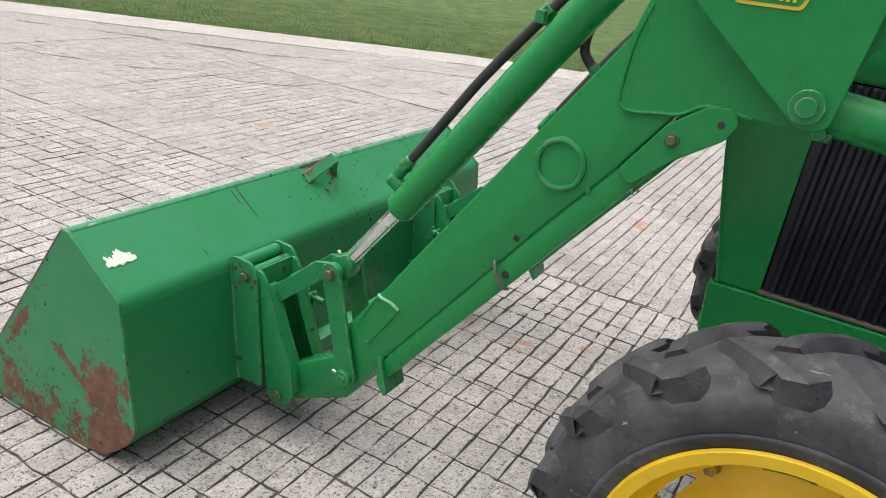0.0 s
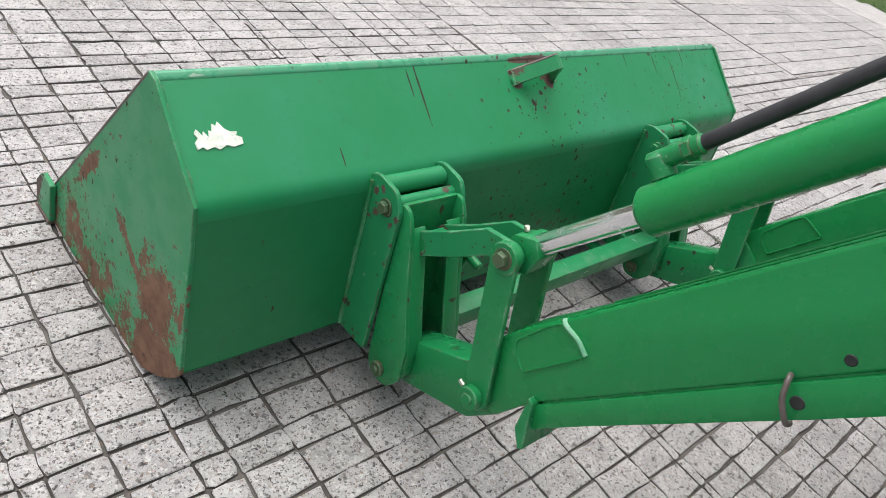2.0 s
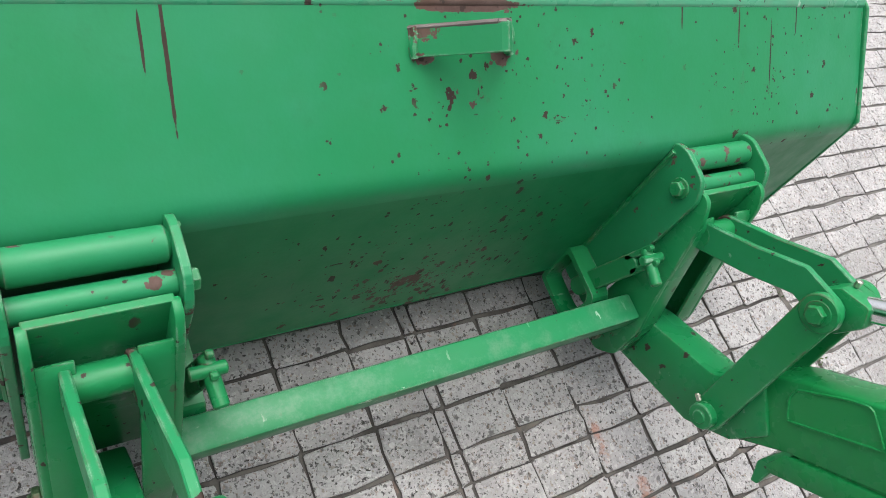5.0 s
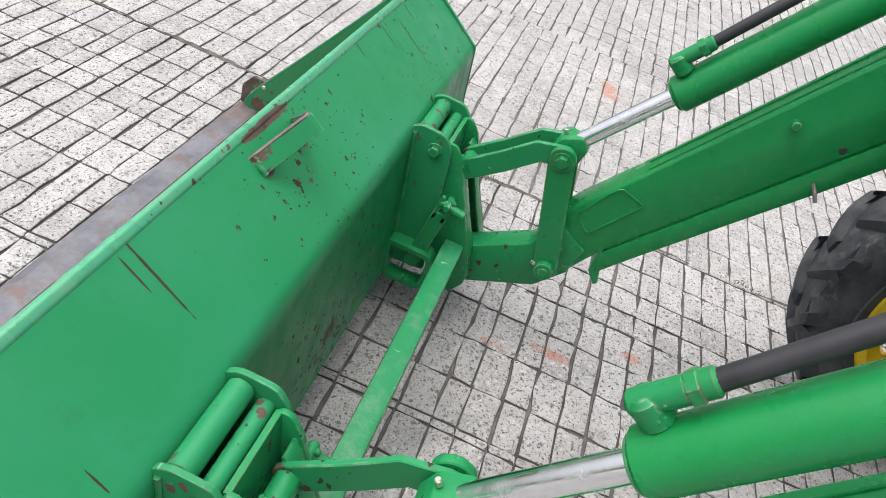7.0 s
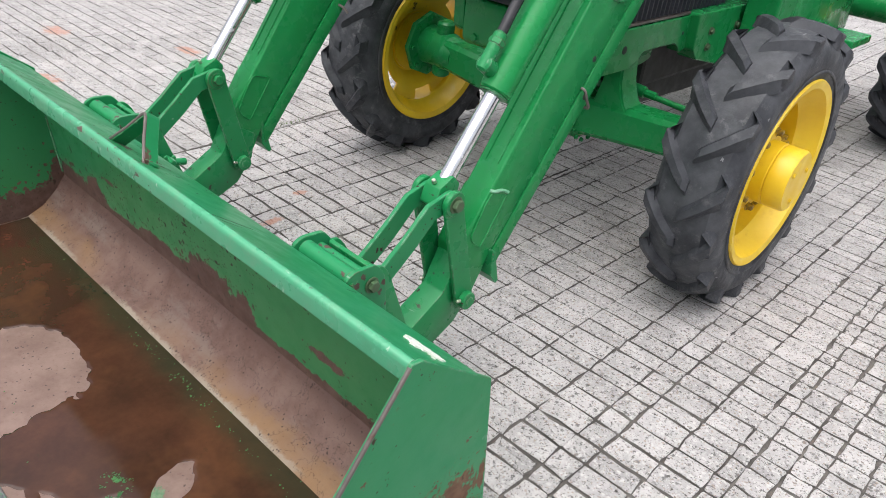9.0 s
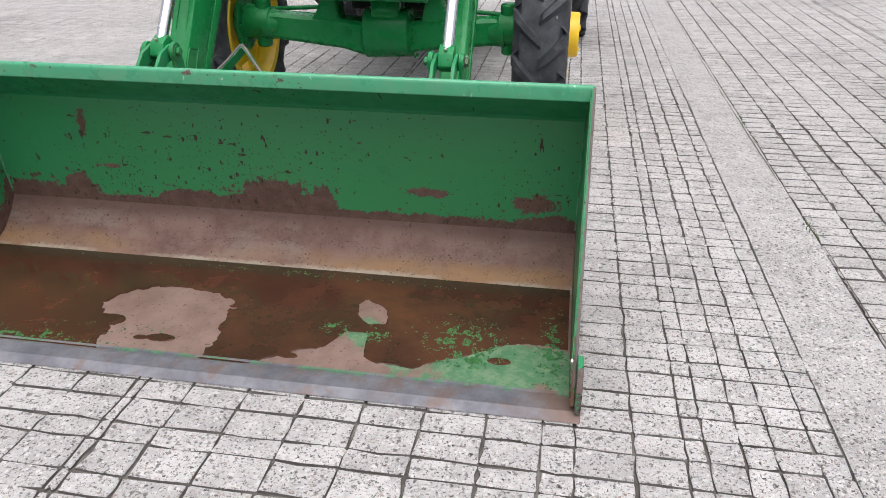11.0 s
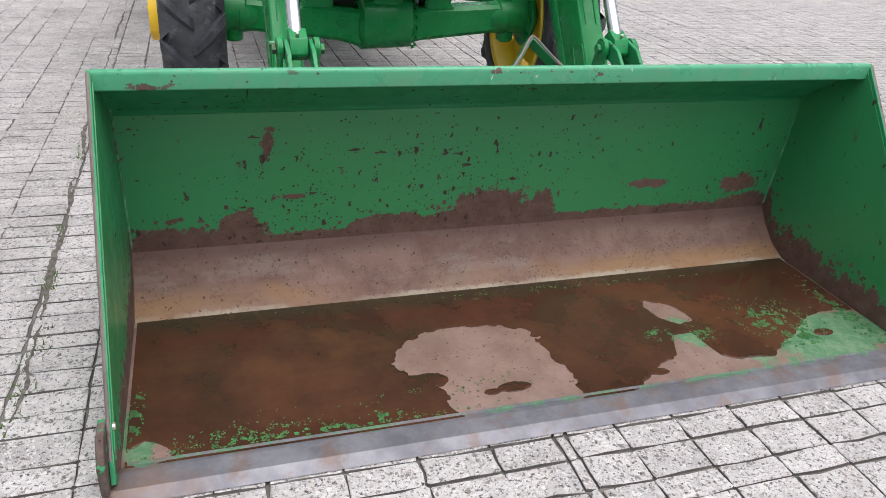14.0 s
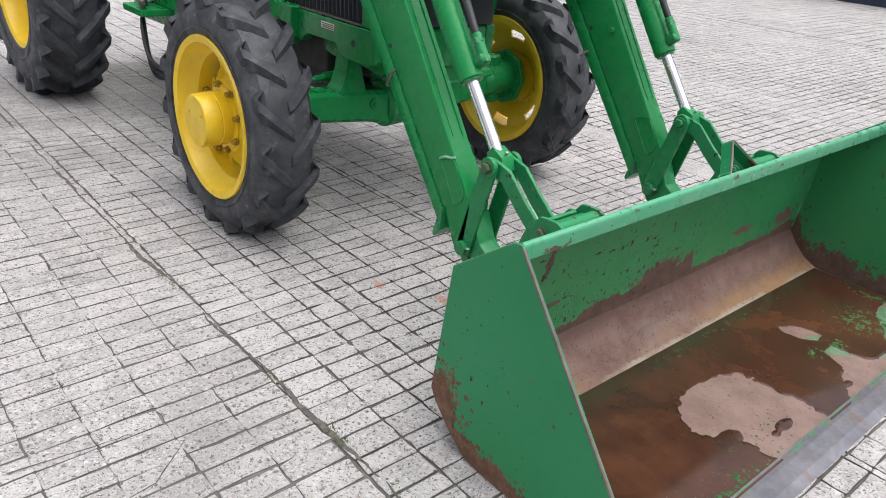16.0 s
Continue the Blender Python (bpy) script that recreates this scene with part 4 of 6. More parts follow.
for side in (-1, 1):
    before = set(bpy.data.meshes)

    def xs(a, b):
        return sorted((side * a, side * b))

    lx = 0.018 if side > 0 else 0.0
    arm = part("loader_arm", prism(BOX, *xs(0.505, 0.592), 0.007, seg=3), M_GREEN_CLEAN, loader, "long green box-section loader arm", smooth=True)
    part("arm_nose", prism(NOSE, *xs(0.509 - lx * 0.6, 0.588 - lx * 0.6), 0.006), M_GREEN, arm, "scuffed green forked arm end", smooth=True)
    part("lower_rail", prism(RAIL, *xs(0.504, 0.593), 0.0025), M_GREEN_CLEAN, arm, "green channel rail under the arm", smooth=True)
    part("seam_filler", prism([(-0.520, 0.440), (-0.520, 0.415), (-0.922, 0.955), (-1.060, 1.135), (-1.050, 1.160), (-0.905, 0.975)], *xs(0.510, 0.587), 0), M_GREEN_CLEAN, arm)
    part("tab", prism([(-0.498, 0.430), (-0.512, 0.425), (-0.545, 0.318), (-0.535, 0.308), (-0.505, 0.345)], *xs(0.5063, 0.608), 0.003), M_GREEN, arm, "bent green end tab with rusty edge")
    # raised patch on the lower end, on both faces and over the top
    PATCH = rounded([(-0.408, 0.500), (-0.450, 0.582), (-0.472, 0.612), (-0.541, 0.592), (-0.452, 0.452), (-0.418, 0.478)], 0.012, 3)
    part("wear_patch", prism(PATCH, *xs(0.5030, 0.5942), 0.001), M_GREEN_CLEAN, arm, "raised green welded patch")
    for x in (0.5027, 0.5945):
        loop = [(side * x, y, z) for y, z in PATCH]
        part("weld_bead", pipe(loop + loop[:1], 0.0026, 6, steps=2), M_GREEN_CLEAN, arm, smooth=True)
    part("weld_bead", pipe([(side * 0.590, -0.468, 0.618), (side * 0.5955, -0.480, 0.613), (side * 0.595, -0.512, 0.608), (side * 0.595, -0.541, 0.594)], 0.0048, 8), M_WELD, arm, "pale scuffed weld")
    # ridge pressed along the top of the arm
    bm = bmesh.new()
    for x in (0.527, 0.569):
        pipe([(side * x, -0.508, 0.676), (side * x, -0.780, 1.083), (side * x, -1.010, 1.425)], 0.0025, 8, bm)
    part("top_ridge", bm, M_GREEN_CLEAN, arm)
    # weld ring where the cross tube comes through, with its cap
    ring = [(math.cos(a) * 0.058 - 0.920, math.sin(a) * 0.058 + 1.122) for a in [2 * math.pi * i / 20 for i in range(21)]]
    random.seed(3)
    part("weld_ring", pipe([(side * 0.594, y + random.uniform(-0.0008, 0.0008), z + random.uniform(-0.0008, 0.0008)) for y, z in ring], 0.0078, 8, steps=3), M_GREEN, arm, "lumpy weld ring round the cross tube end", smooth=True)
    # drilled holes as solid discs, the shade inside put into their dark colour
    part("hole_shade", rod((side * 0.5893, -0.848, 0.912), (side * 0.5935, -0.848, 0.912), 0.0095, seg=16), M_DARK, arm, "drilled hole drawn as a dark disc")
    part("hole_shade", rod((side * 0.588, -0.838, 0.808), (side * 0.5942, -0.838, 0.808), 0.012, seg=16), M_DARK, arm, "drilled hole drawn as a dark disc")
    part("hole_shade", rod((side * 0.5077, -0.848, 0.912), (side * 0.5035, -0.848, 0.912), 0.0095, seg=16), M_DARK, arm, "drilled hole drawn as a dark disc")
    part("stud", rod((side * 0.507, -0.728, 0.926), (side * 0.485, -0.728, 0.926), 0.011, seg=12), M_GREEN, arm, "hollow green stud")
    # wire clip through the lower rail
    part("wire_clip", pipe([(side * 0.594, -0.806, 0.838), (side * 0.606, -0.810, 0.832), (side * 0.61, -0.822, 0.805), (side * 0.606, -0.845, 0.778), (side * 0.5906, -0.850, 0.772)], 0.0045, 8), M_BARE, arm, "bent rusty wire clip")
    part("wire_clip", pipe([(side * 0.509, -0.842, 0.815), (side * 0.485, -0.848, 0.808), (side * 0.473, -0.860, 0.790)], 0.005, 8), M_BARE, arm, "bent rusty wire clip")
    # knee cover plate and stand bracket
    COVER = rounded([(-1.022, 1.284), (-1.030, 1.42), (-1.050, 1.52), (-1.17, 1.66), (-1.50, 1.80), (-1.545, 1.62), (-1.40, 1.325), (-1.362, 1.310), (-1.240, 1.322), (-1.200, 1.320), (-1.156, 1.292), (-1.060, 1.278)], 0.015, 3)
    part("knee_cover", prism(COVER, *xs(0.592, 0.599), 0.003), M_GREEN_CLEAN, arm, "smooth green knee cover plate")
    part("weld_bead", pipe([(side * 0.5985, y, z) for y, z in ((-1.050, 1.50), (-1.028, 1.42), (-1.022, 1.31), (-1.034, 1.284), (-1.060, 1.279), (-1.110, 1.287), (-1.156, 1.294), (-1.200, 1.320), (-1.240, 1.323), (-1.30, 1.316))], 0.0042, 8), M_GREEN_CLEAN, arm, smooth=True)
    FOOT = rounded([(-1.057, 1.148), (-1.092, 1.120), (-1.175, 1.200), (-1.262, 1.262), (-1.282, 1.300), (-1.262, 1.330), (-1.212, 1.324), (-1.170, 1.292), (-1.140, 1.270)], 0.012, 3)
    foot = part("stand_bracket", prism(FOOT, *xs(0.594, 0.606), 0.003), M_GREEN_CLEAN, arm, "green stand bracket bolted to the arm")
    part("bolt", hexbolt(side * 0.606, -1.158, 1.240, 0.012, 0.016, side), M_BOLT, foot)
    # bracket hole: a dark disc coloured like the shade inside it
    part("hole_shade", rod((side * 0.602, -1.247, 1.292), (side * 0.6068, -1.247, 1.292), 0.009, seg=14), M_DARK, foot)
    part("rivet", rod((side * 0.593, -1.000, 1.080), (side * 0.598, -1.000, 1.080), 0.007, seg=12), M_GREEN, arm)
    # gusset with the lift cylinder's pivot
    GUS = rounded([(-1.05, 1.70), (-1.139, 1.519), (-1.350, 1.350), (-1.392, 1.318), (-1.440, 1.330), (-1.470, 1.560), (-1.53, 1.80), (-1.40, 1.84)], 0.02, 4)
    gus = part("gusset", prism(GUS, *xs(0.63, 0.646), 0.003), M_GREEN_CLEAN, arm, "large triangular green gusset plate")
    bm = rod((side * 0.5906, -1.393, 1.367), (side * 0.658, -1.393, 1.367), 0.034, seg=12)
    rod((side * 0.658, -1.393, 1.367), (side * 0.666, -1.393, 1.367), 0.020, seg=24, bm=bm)
    part("pivot_boss", bm, M_GREEN, gus, "green pivot boss", smooth=True)
    if side < 0:
        bm = prism(rounded([(-1.20, 1.56), (-1.21, 1.528), (-1.335, 1.530), (-1.345, 1.575), (-1.31, 1.61), (-1.22, 1.60)], 0.012, 3), -0.6485, -0.646, 0.001)
        badge = part("badge", bm, M_BADGE, gus, "small yellow badge with a green rim")
        bm = prism(rounded([(-1.208, 1.556), (-1.216, 1.535), (-1.329, 1.537), (-1.337, 1.572), (-1.31, 1.60), (-1.228, 1.592)], 0.012, 3), -0.6495, -0.6485, 0)
        part("badge_field", bm, M_GREEN_CLEAN, badge)
        bm = bmesh.new()
        for i in range(8):
            box(-0.6505, -0.6495, -1.232 - i * 0.0115 - 0.0065, -1.232 - i * 0.0115, 1.543, 1.556, 0, bm)
        part("badge_mark", bm, M_BADGE, badge)
    # lift cylinder behind the gusset
    cyl = part("lift_cylinder", rod((side * 0.5739, -1.43, 1.357), (side * 0.5739, -2.30, 1.27), 0.046, seg=32, bevel=0.006), M_GREEN_CLEAN, loader, "thick green lift cylinder", smooth=True)
    bm = rod((side * 0.5739, -1.395, 1.367), (side * 0.5739, -1.43, 1.355), 0.036, seg=24)
    rod((side * 0.5538, -1.393, 1.367), (side * 0.595, -1.393, 1.367), 0.040, seg=24, bm=bm)
    part("cylinder_eye", bm, M_GREEN, cyl, smooth=True)
    bm = rod((side * 0.5906, -1.425, 1.318), (side * 0.622, -1.425, 1.318), 0.016, seg=6)
    rod((side * 0.5906, -1.398, 1.326), (side * 0.5906, -1.45, 1.312), 0.015, seg=8, bm=bm)
    part("port_fitting", bm, M_GREEN, cyl)

    # lever and link bars
    for xc in (0.494 - lx, 0.604 - lx):
        bar = part("lever_bar", strap(LEVER, 0.066, *xs(xc - 0.006, xc + 0.006), 0.002), M_GREEN, loader, "flat green lever bar with rounded ends", smooth=True)
        out = 1 if xc > 0.5 else -1
        face = side * (xc + out * 0.006)
        big = part("pivot_bolt", hexbolt(face, -0.307, 0.633, 0.017, 0.018, side * out), M_BOLT if out > 0 else M_GREEN, bar)
        bm = rod((face, -0.394, 0.318), (face + side * out * 0.020, -0.394, 0.318), 0.026, seg=20)
        rod((face + side * out * 0.020, -0.394, 0.318), (face + side * out * 0.024, -0.394, 0.318), 0.014, seg=12, bm=bm)
        part("pivot_boss", bm, M_GREEN, bar, smooth=True)
        part("grease_fitting", rod((face + side * out * 0.010, -0.368, 0.326), (face + side * out * 0.010, -0.352, 0.330), 0.005, seg=8), M_ZINC, bar)
        # a rolled head at the top of the lever
        part("lever_head", rod((side * (xc - 0.009), -0.307, 0.633), (side * (xc + 0.009), -0.307, 0.633), 0.034, seg=24), M_GREEN, bar, smooth=True)
    for xc in (0.512 - lx, 0.586 - lx):
        part("link_bar", strap(LINK, 0.056, *xs(xc - 0.0065, xc + 0.0065), 0.002), M_LINK, loader, "bent green link bar, chipped at its lower end", smooth=True)
    part("link_boss", rod((side * (0.505 - lx), -0.092, 0.486), (side * (0.593 - lx), -0.092, 0.486), 0.022, seg=20), M_GREEN, loader, smooth=True)

    # tilt cylinder
    CXS = CX - lx * 0.8
    r0, g0, c1 = ROD0, GLAND, CYL1
    top = (c1 - r0).normalized()
    barrel = part("tilt_cylinder", rod((side * CXS, g0.x, g0.y), (side * CXS, c1.x, c1.y), 0.044, seg=36, bevel=0.005), M_GREEN_CLEAN, loader, "green tilt cylinder barrel", smooth=True)
    part("piston_rod", rod((side * CXS, r0.x, r0.y), (side * CXS, g0.x, g0.y), 0.0215, seg=28), M_CHROME, barrel, "shiny chromed piston rod", smooth=True)
    bm = rod((side * CXS, g0.x, g0.y), tuple((side * CXS, *(along(g0, r0, 0.006)))), 0.037, seg=32)
    part("gland", bm, M_GREEN, barrel, smooth=True)
    e = rounded([(-0.268, 0.622), (-0.284, 0.668), (-0.330, 0.690), (-0.356, 0.664), (-0.345, 0.612), (-0.300, 0.598)], 0.004, 2)
    eye = part("rod_eye", prism(e, *xs(0.522 - lx, 0.576 - lx), 0.004), M_GREEN, barrel, "square green rod eye", smooth=True)
    q = along(r0, c1, 0.012) + Vector((top.y, -top.x)) * -0.03
    part("grease_fitting", rod((side * CXS, -0.290, 0.672), (side * CXS, -0.284, 0.684), 0.006, seg=8), M_ZINC, eye)
    # port with its elbow and hose along the barrel's upper side
    nrm = Vector((-top.y, top.x)) * -1
    base = along(g0, c1, 0.042) + nrm * 0.040
    tip = base + nrm * 0.035
    hx = side * (CXS - 0.012)
    bm = rod((hx, base.x, base.y), (hx, *(tip + nrm * 0.012)), 0.022, seg=16, bevel=0.006)
    q0, q1 = tip, along(tip, tip + top, 0.085)
    rod((hx, *(q0 - top * 0.02)), (hx, *q1), 0.0175, seg=16, bevel=0.005, bm=bm)
    rod((hx, *along(tip, tip + top, 0.050)), (hx, *along(tip, tip + top, 0.066)), 0.021, seg=6, bm=bm)
    part("port_elbow", bm, M_GREEN, barrel, "green hydraulic elbow fitting", smooth=True)
    h1, h2, h3 = tip + top * 0.08, tip + top * 0.40 + nrm * 0.008, tip + top * 0.66 - nrm * 0.004
    part("hose", pipe([(hx, *h1), (hx - side * 0.004, *(tip + top * 0.22 + nrm * 0.004)), (hx - side * 0.008, *h2), (hx - side * 0.012, *h3), (hx - side * 0.01, *(tip + top * 0.80))], 0.0135, 12), M_HOSE, barrel, "black rubber hydraulic hose", smooth=True)
    bm = rod((hx - side * 0.010, *(tip + top * 0.585)), (hx - side * 0.010, *(tip + top * 0.625)), 0.020, seg=6)
    box(*xs(CXS - 0.045, CXS + 0.012), tip.x + top.x * 0.60 - 0.012, tip.x + top.x * 0.60 + 0.012, tip.y + top.y * 0.60 - 0.016, tip.y + top.y * 0.60 + 0.014, 0.003, bm)
    part("hose_clamp", bm, M_GREEN, barrel, "green hose clamp")
    # a second hose that drops in a loop beside the arm
    part("hose", pipe([(side * 0.5237, -1.00, 1.62), (side * 0.5157, -0.960, 1.52), (side * 0.5137, -0.905, 1.44), (side * 0.515, -0.895, 1.375), (side * 0.517, -0.930, 1.335)], 0.012, 10), M_HOSE, arm, "looped black hydraulic hose", smooth=True)
    part("hose_fitting", rod((side * 0.517, -0.922, 1.342), (side * 0.5184, -0.955, 1.318), 0.015, seg=8), M_GREEN, arm)

    # hook-on carrier upright: a channel open to the rear
    SIDE = rounded([(-0.0321, 0.5589), (-0.0581, 0.5589), (-0.0815, 0.5302), (-0.1552, 0.3504), (-0.1997, 0.2579), (-0.2152, 0.1654), (-0.185, 0.118), (-0.135, 0.112), (-0.106, 0.14)], 0.014, 3)
    carrier = part("carrier_web", prism([(-0.03025, 0.5559), (-0.0421, 0.5589), (-0.1105, 0.1808), (-0.099, 0.1706)], *xs(0.462, 0.620), 0.002), M_GREEN, loader, "green hook-on carrier upright, channel shaped")
    for xc in (0.462, 0.620):
        ob = part("carrier_cheek", prism(SIDE, *xs(xc - 0.006, xc + 0.006), 0.004), M_GREEN, carrier, smooth=True)
        out = 1 if xc > 0.5 else -1
        bm = rod((side * (xc + out * 0.006), -0.150, 0.150), (side * (xc + out * 0.018), -0.150, 0.150), 0.020, seg=20)
        rod((side * (xc + out * 0.018), -0.150, 0.150), (side * (xc + out * 0.024), -0.150, 0.150), 0.012, seg=8, bm=bm)
        part("pivot_bolt", bm, M_BOLT, carrier)
        # lip turned inwards along the rear edge
        lip = [(-0.074, 0.518), (-0.088, 0.505), (-0.1575, 0.346), (-0.2005, 0.256), (-0.2155, 0.180)]
        part("turned_lip", sheet(lip, 0.007, *xs(xc - out * 0.004, xc - out * 0.046), 0.002), M_GREEN, carrier, smooth=True)
    # latch plate and its T handle, inside of the upright
    la, lb = Vector((-0.058, 0.205)), Vector((-0.092, 0.430))
    lm = la.lerp(lb, 0.72)
    latch = part("latch_strap", strap([la, lm], 0.042, *xs(0.408, 0.419), 0.002), M_GREEN, carrier, "flat green latch strap with a forked end", smooth=True)
    off = Vector((-(lb - la).y, (lb - la).x)).normalized() * 0.0145
    for q in (-1, 1):
        part("prong", strap([lm + off * q, lb + off * q], 0.013, *xs(0.408, 0.419), 0.002, ends=3), M_GREEN, latch)
    ld = (lb - la).normalized()
    ln = Vector((-ld.y, ld.x))
    lc = lb - ld * 0.016 + ln * 0.005
    bm = rod((side * 0.416, *(lc - ln * 0.022)), (side * 0.410, *(lc + ln * 0.052)), 0.0115, seg=14, bevel=0.003)
    rod((side * 0.392, *(lc + ld * 0.004)), (side * 0.444, *(lc + ld * 0.004)), 0.010, seg=12, bm=bm)
    part("latch_handle", bm, M_GREEN, latch, "short green T handle", smooth=True)
    settle(before, 0.0 if side < 0 else 0.006)

before = set(bpy.data.meshes)
part("cross_bar", box(-0.456, 0.456, -0.176, -0.120, 0.234, 0.290, 0.006), M_SCUFFED, loader, "square green cross bar scratched along its top", smooth=True)
tube = part("cross_tube", rod((-0.508, -0.920, 1.122), (0.508, -0.920, 1.122), 0.056, seg=36), M_GREEN_CLEAN, loader, "round green cross tube between the arms", smooth=True)
panel = part("sign_panel", prism([(-0.948, 1.172), (-0.955, 1.178), (-1.225, 1.318), (-1.222, 1.308)], -0.40, 0.40, 0.002), M_GREEN_CLEAN, loader, "sloping green sheet with cream lettering marks")
bm = pipe([(-0.40, -0.950, 1.170), (-0.2, -0.949, 1.171), (0, -0.950, 1.170), (0.2, -0.949, 1.171), (0.40, -0.950, 1.170)], 0.006, 6)
part("weld_bead", bm, M_GREEN, panel)
# cream marks on the sheet, in the size of its letters
pu, pv = Vector((0, -0.887, 0.461)), Vector((0, 0.461, 0.887))
for i, w in enumerate((0.045, 0.05, 0.05, 0.05, 0.0, 0.05, 0.042, 0.042, 0.045, 0.042)):
    if not w:
        continue
    x = 0.335 - i * 0.068
    bm = bmesh.new()
    O = Vector((x, -0.995, 1.201))
    pts = [O + Vector((-dx, 0, 0)) + pu * dv + pv * dn for dn in (0.0, 0.0012) for dx, dv in ((0, 0), (w, 0), (w, 0.085), (0, 0.085))]
    v = [bm.verts.new(p) for p in pts]
    for f in ((0, 1, 2, 3), (4, 5, 6, 7), (0, 1, 5, 4), (1, 2, 6, 5), (2, 3, 7, 6), (3, 0, 4, 7)):
        bm.faces.new([v[k] for k in f])
    part("letter_mark", bm, M_CREAM, panel)
settle(before, 0.004)

# ---- tractor ----
tractor = thing("tractor", "green four-wheel-drive farm tractor with yellow wheels, parked", "tractor", (0, 0, 0))


def tyre(name, label, side, c, R, rim, half, lug_h, count, lug_w, sweep):
    """A farm tyre: a turned carcass, and angled lugs as parts, staggered left and right."""
    s = half / 0.13
    prof = [(-0.84 * half, rim + 0.010), (-0.93 * half, rim + 0.022), (-1.0 * half, rim + 0.40 * (R - rim)), (-0.985 * half, rim + 0.58 * (R - rim)), (-0.90 * half, R - lug_h - 0.042 * s), (-0.72 * half, R - lug_h - 0.013 * s), (-0.35 * half, R - lug_h - 0.002), (0, R - lug_h)]
    prof = prof + [(-x, r) for x, r in prof[-2::-1]]
    bm = lathe(prof + [(0.78 * half, rim + 0.006), (-0.78 * half, rim + 0.006)], c, 72)
    for q in (-1, 1):
        lathe([(q * 0.985 * half, rim + 0.22 * (R - rim)), (q * (0.985 * half + 0.003), rim + 0.24 * (R - rim)), (q * (0.985 * half + 0.003), rim + 0.265 * (R - rim)), (q * 0.985 * half, rim + 0.285 * (R - rim))], c, 60, bm)
    wheel = part(name, bm, M_TYRE, tractor, label, smooth=True)

    def surf(u):
        """Place across and outer radius at u, from 0 in the middle to 1 at the shoulder and on down the wall."""
        if u <= 1:
            return u * 0.97 * half, R - 0.020 * s * max(u, 0) ** 2.4
        return (0.97 + 0.02 * (u - 1)) * half, R - 0.020 * s - (u - 1) / 0.6 * (R - 0.020 * s - rim - 0.55 * (R - rim))

    us = [-0.04, 0.08, 0.30, 0.55, 0.80, 0.94, 1.03, 1.15, 1.30, 1.45, 1.60]
    for q in (-1, 1):
        bm = bmesh.new()
        rows = []
        for u in us:
            x, r = surf(u)
            a = sweep * (min(u, 1.0) + 0.12 * max(u - 1, 0)) + 0.05 * min(u, 1.0) ** 2
            w = lug_w * (0.70 + 0.45 * min(max(u, 0), 1)) * (1.0 + 0.5 * max(u - 1, 0))
            low = 0.45 if u < 0 else 0.0
            fade = max(0.0, (u - 1.0) / 0.6)
            row = []
            for da, dr in ((-0.95, -1), (-0.55, -0.30), (-0.38, -0.02), (0.38, 0), (0.55, -0.30), (0.95, -1)):
                ang = a + da * w / R
                if u <= 1:
                    xx, rr = x, r + (min(dr, -low) if low else dr) * (lug_h + 0.008)
                else:
                    xx, rr = x + s * (0.003 - 0.008 * fade) + dr * (0.040 * (1 - fade) + 0.008 * fade) * s, r
                row.append(bm.verts.new((q * xx, rr * math.cos(ang), rr * math.sin(ang))))
            rows.append(row)
        n = 6
        for p0, p1 in zip(rows, rows[1:]):
            for k in range(n):
                m = (k + 1) % n
                bm.faces.new((p0[k], p0[m], p1[m], p1[k]))
        bm.faces.new(rows[0])
        bm.faces.new(rows[-1])
        first = part("lug", bm, M_LUG, wheel, smooth=True)
        for i in range(count):
            ob = first if i == 0 else new("lug", first.data)
            ob.parent = wheel
            ob.location = c
            ob.rotation_euler.x = 2 * math.pi * (i + (0.25 if q > 0 else 0.75)) / count
    return wheel


def bolts(name, parent, material, c, x, r, count, size, length, out, turn=0.0, label=""):
    """A ring of equal bolts, each a part of its own."""
    first = None
    for i in range(count):
        a = turn + 2 * math.pi * i / count
        if first is None:
            first = ob = part(name, hexbolt(0, 0, 0, size, length, out), material, parent, label)
        else:
            ob = new(name, first.data)
            ob.parent = parent
        ob.location = (c[0] + out * x, c[1] + r * math.cos(a), c[2] + r * math.sin(a))


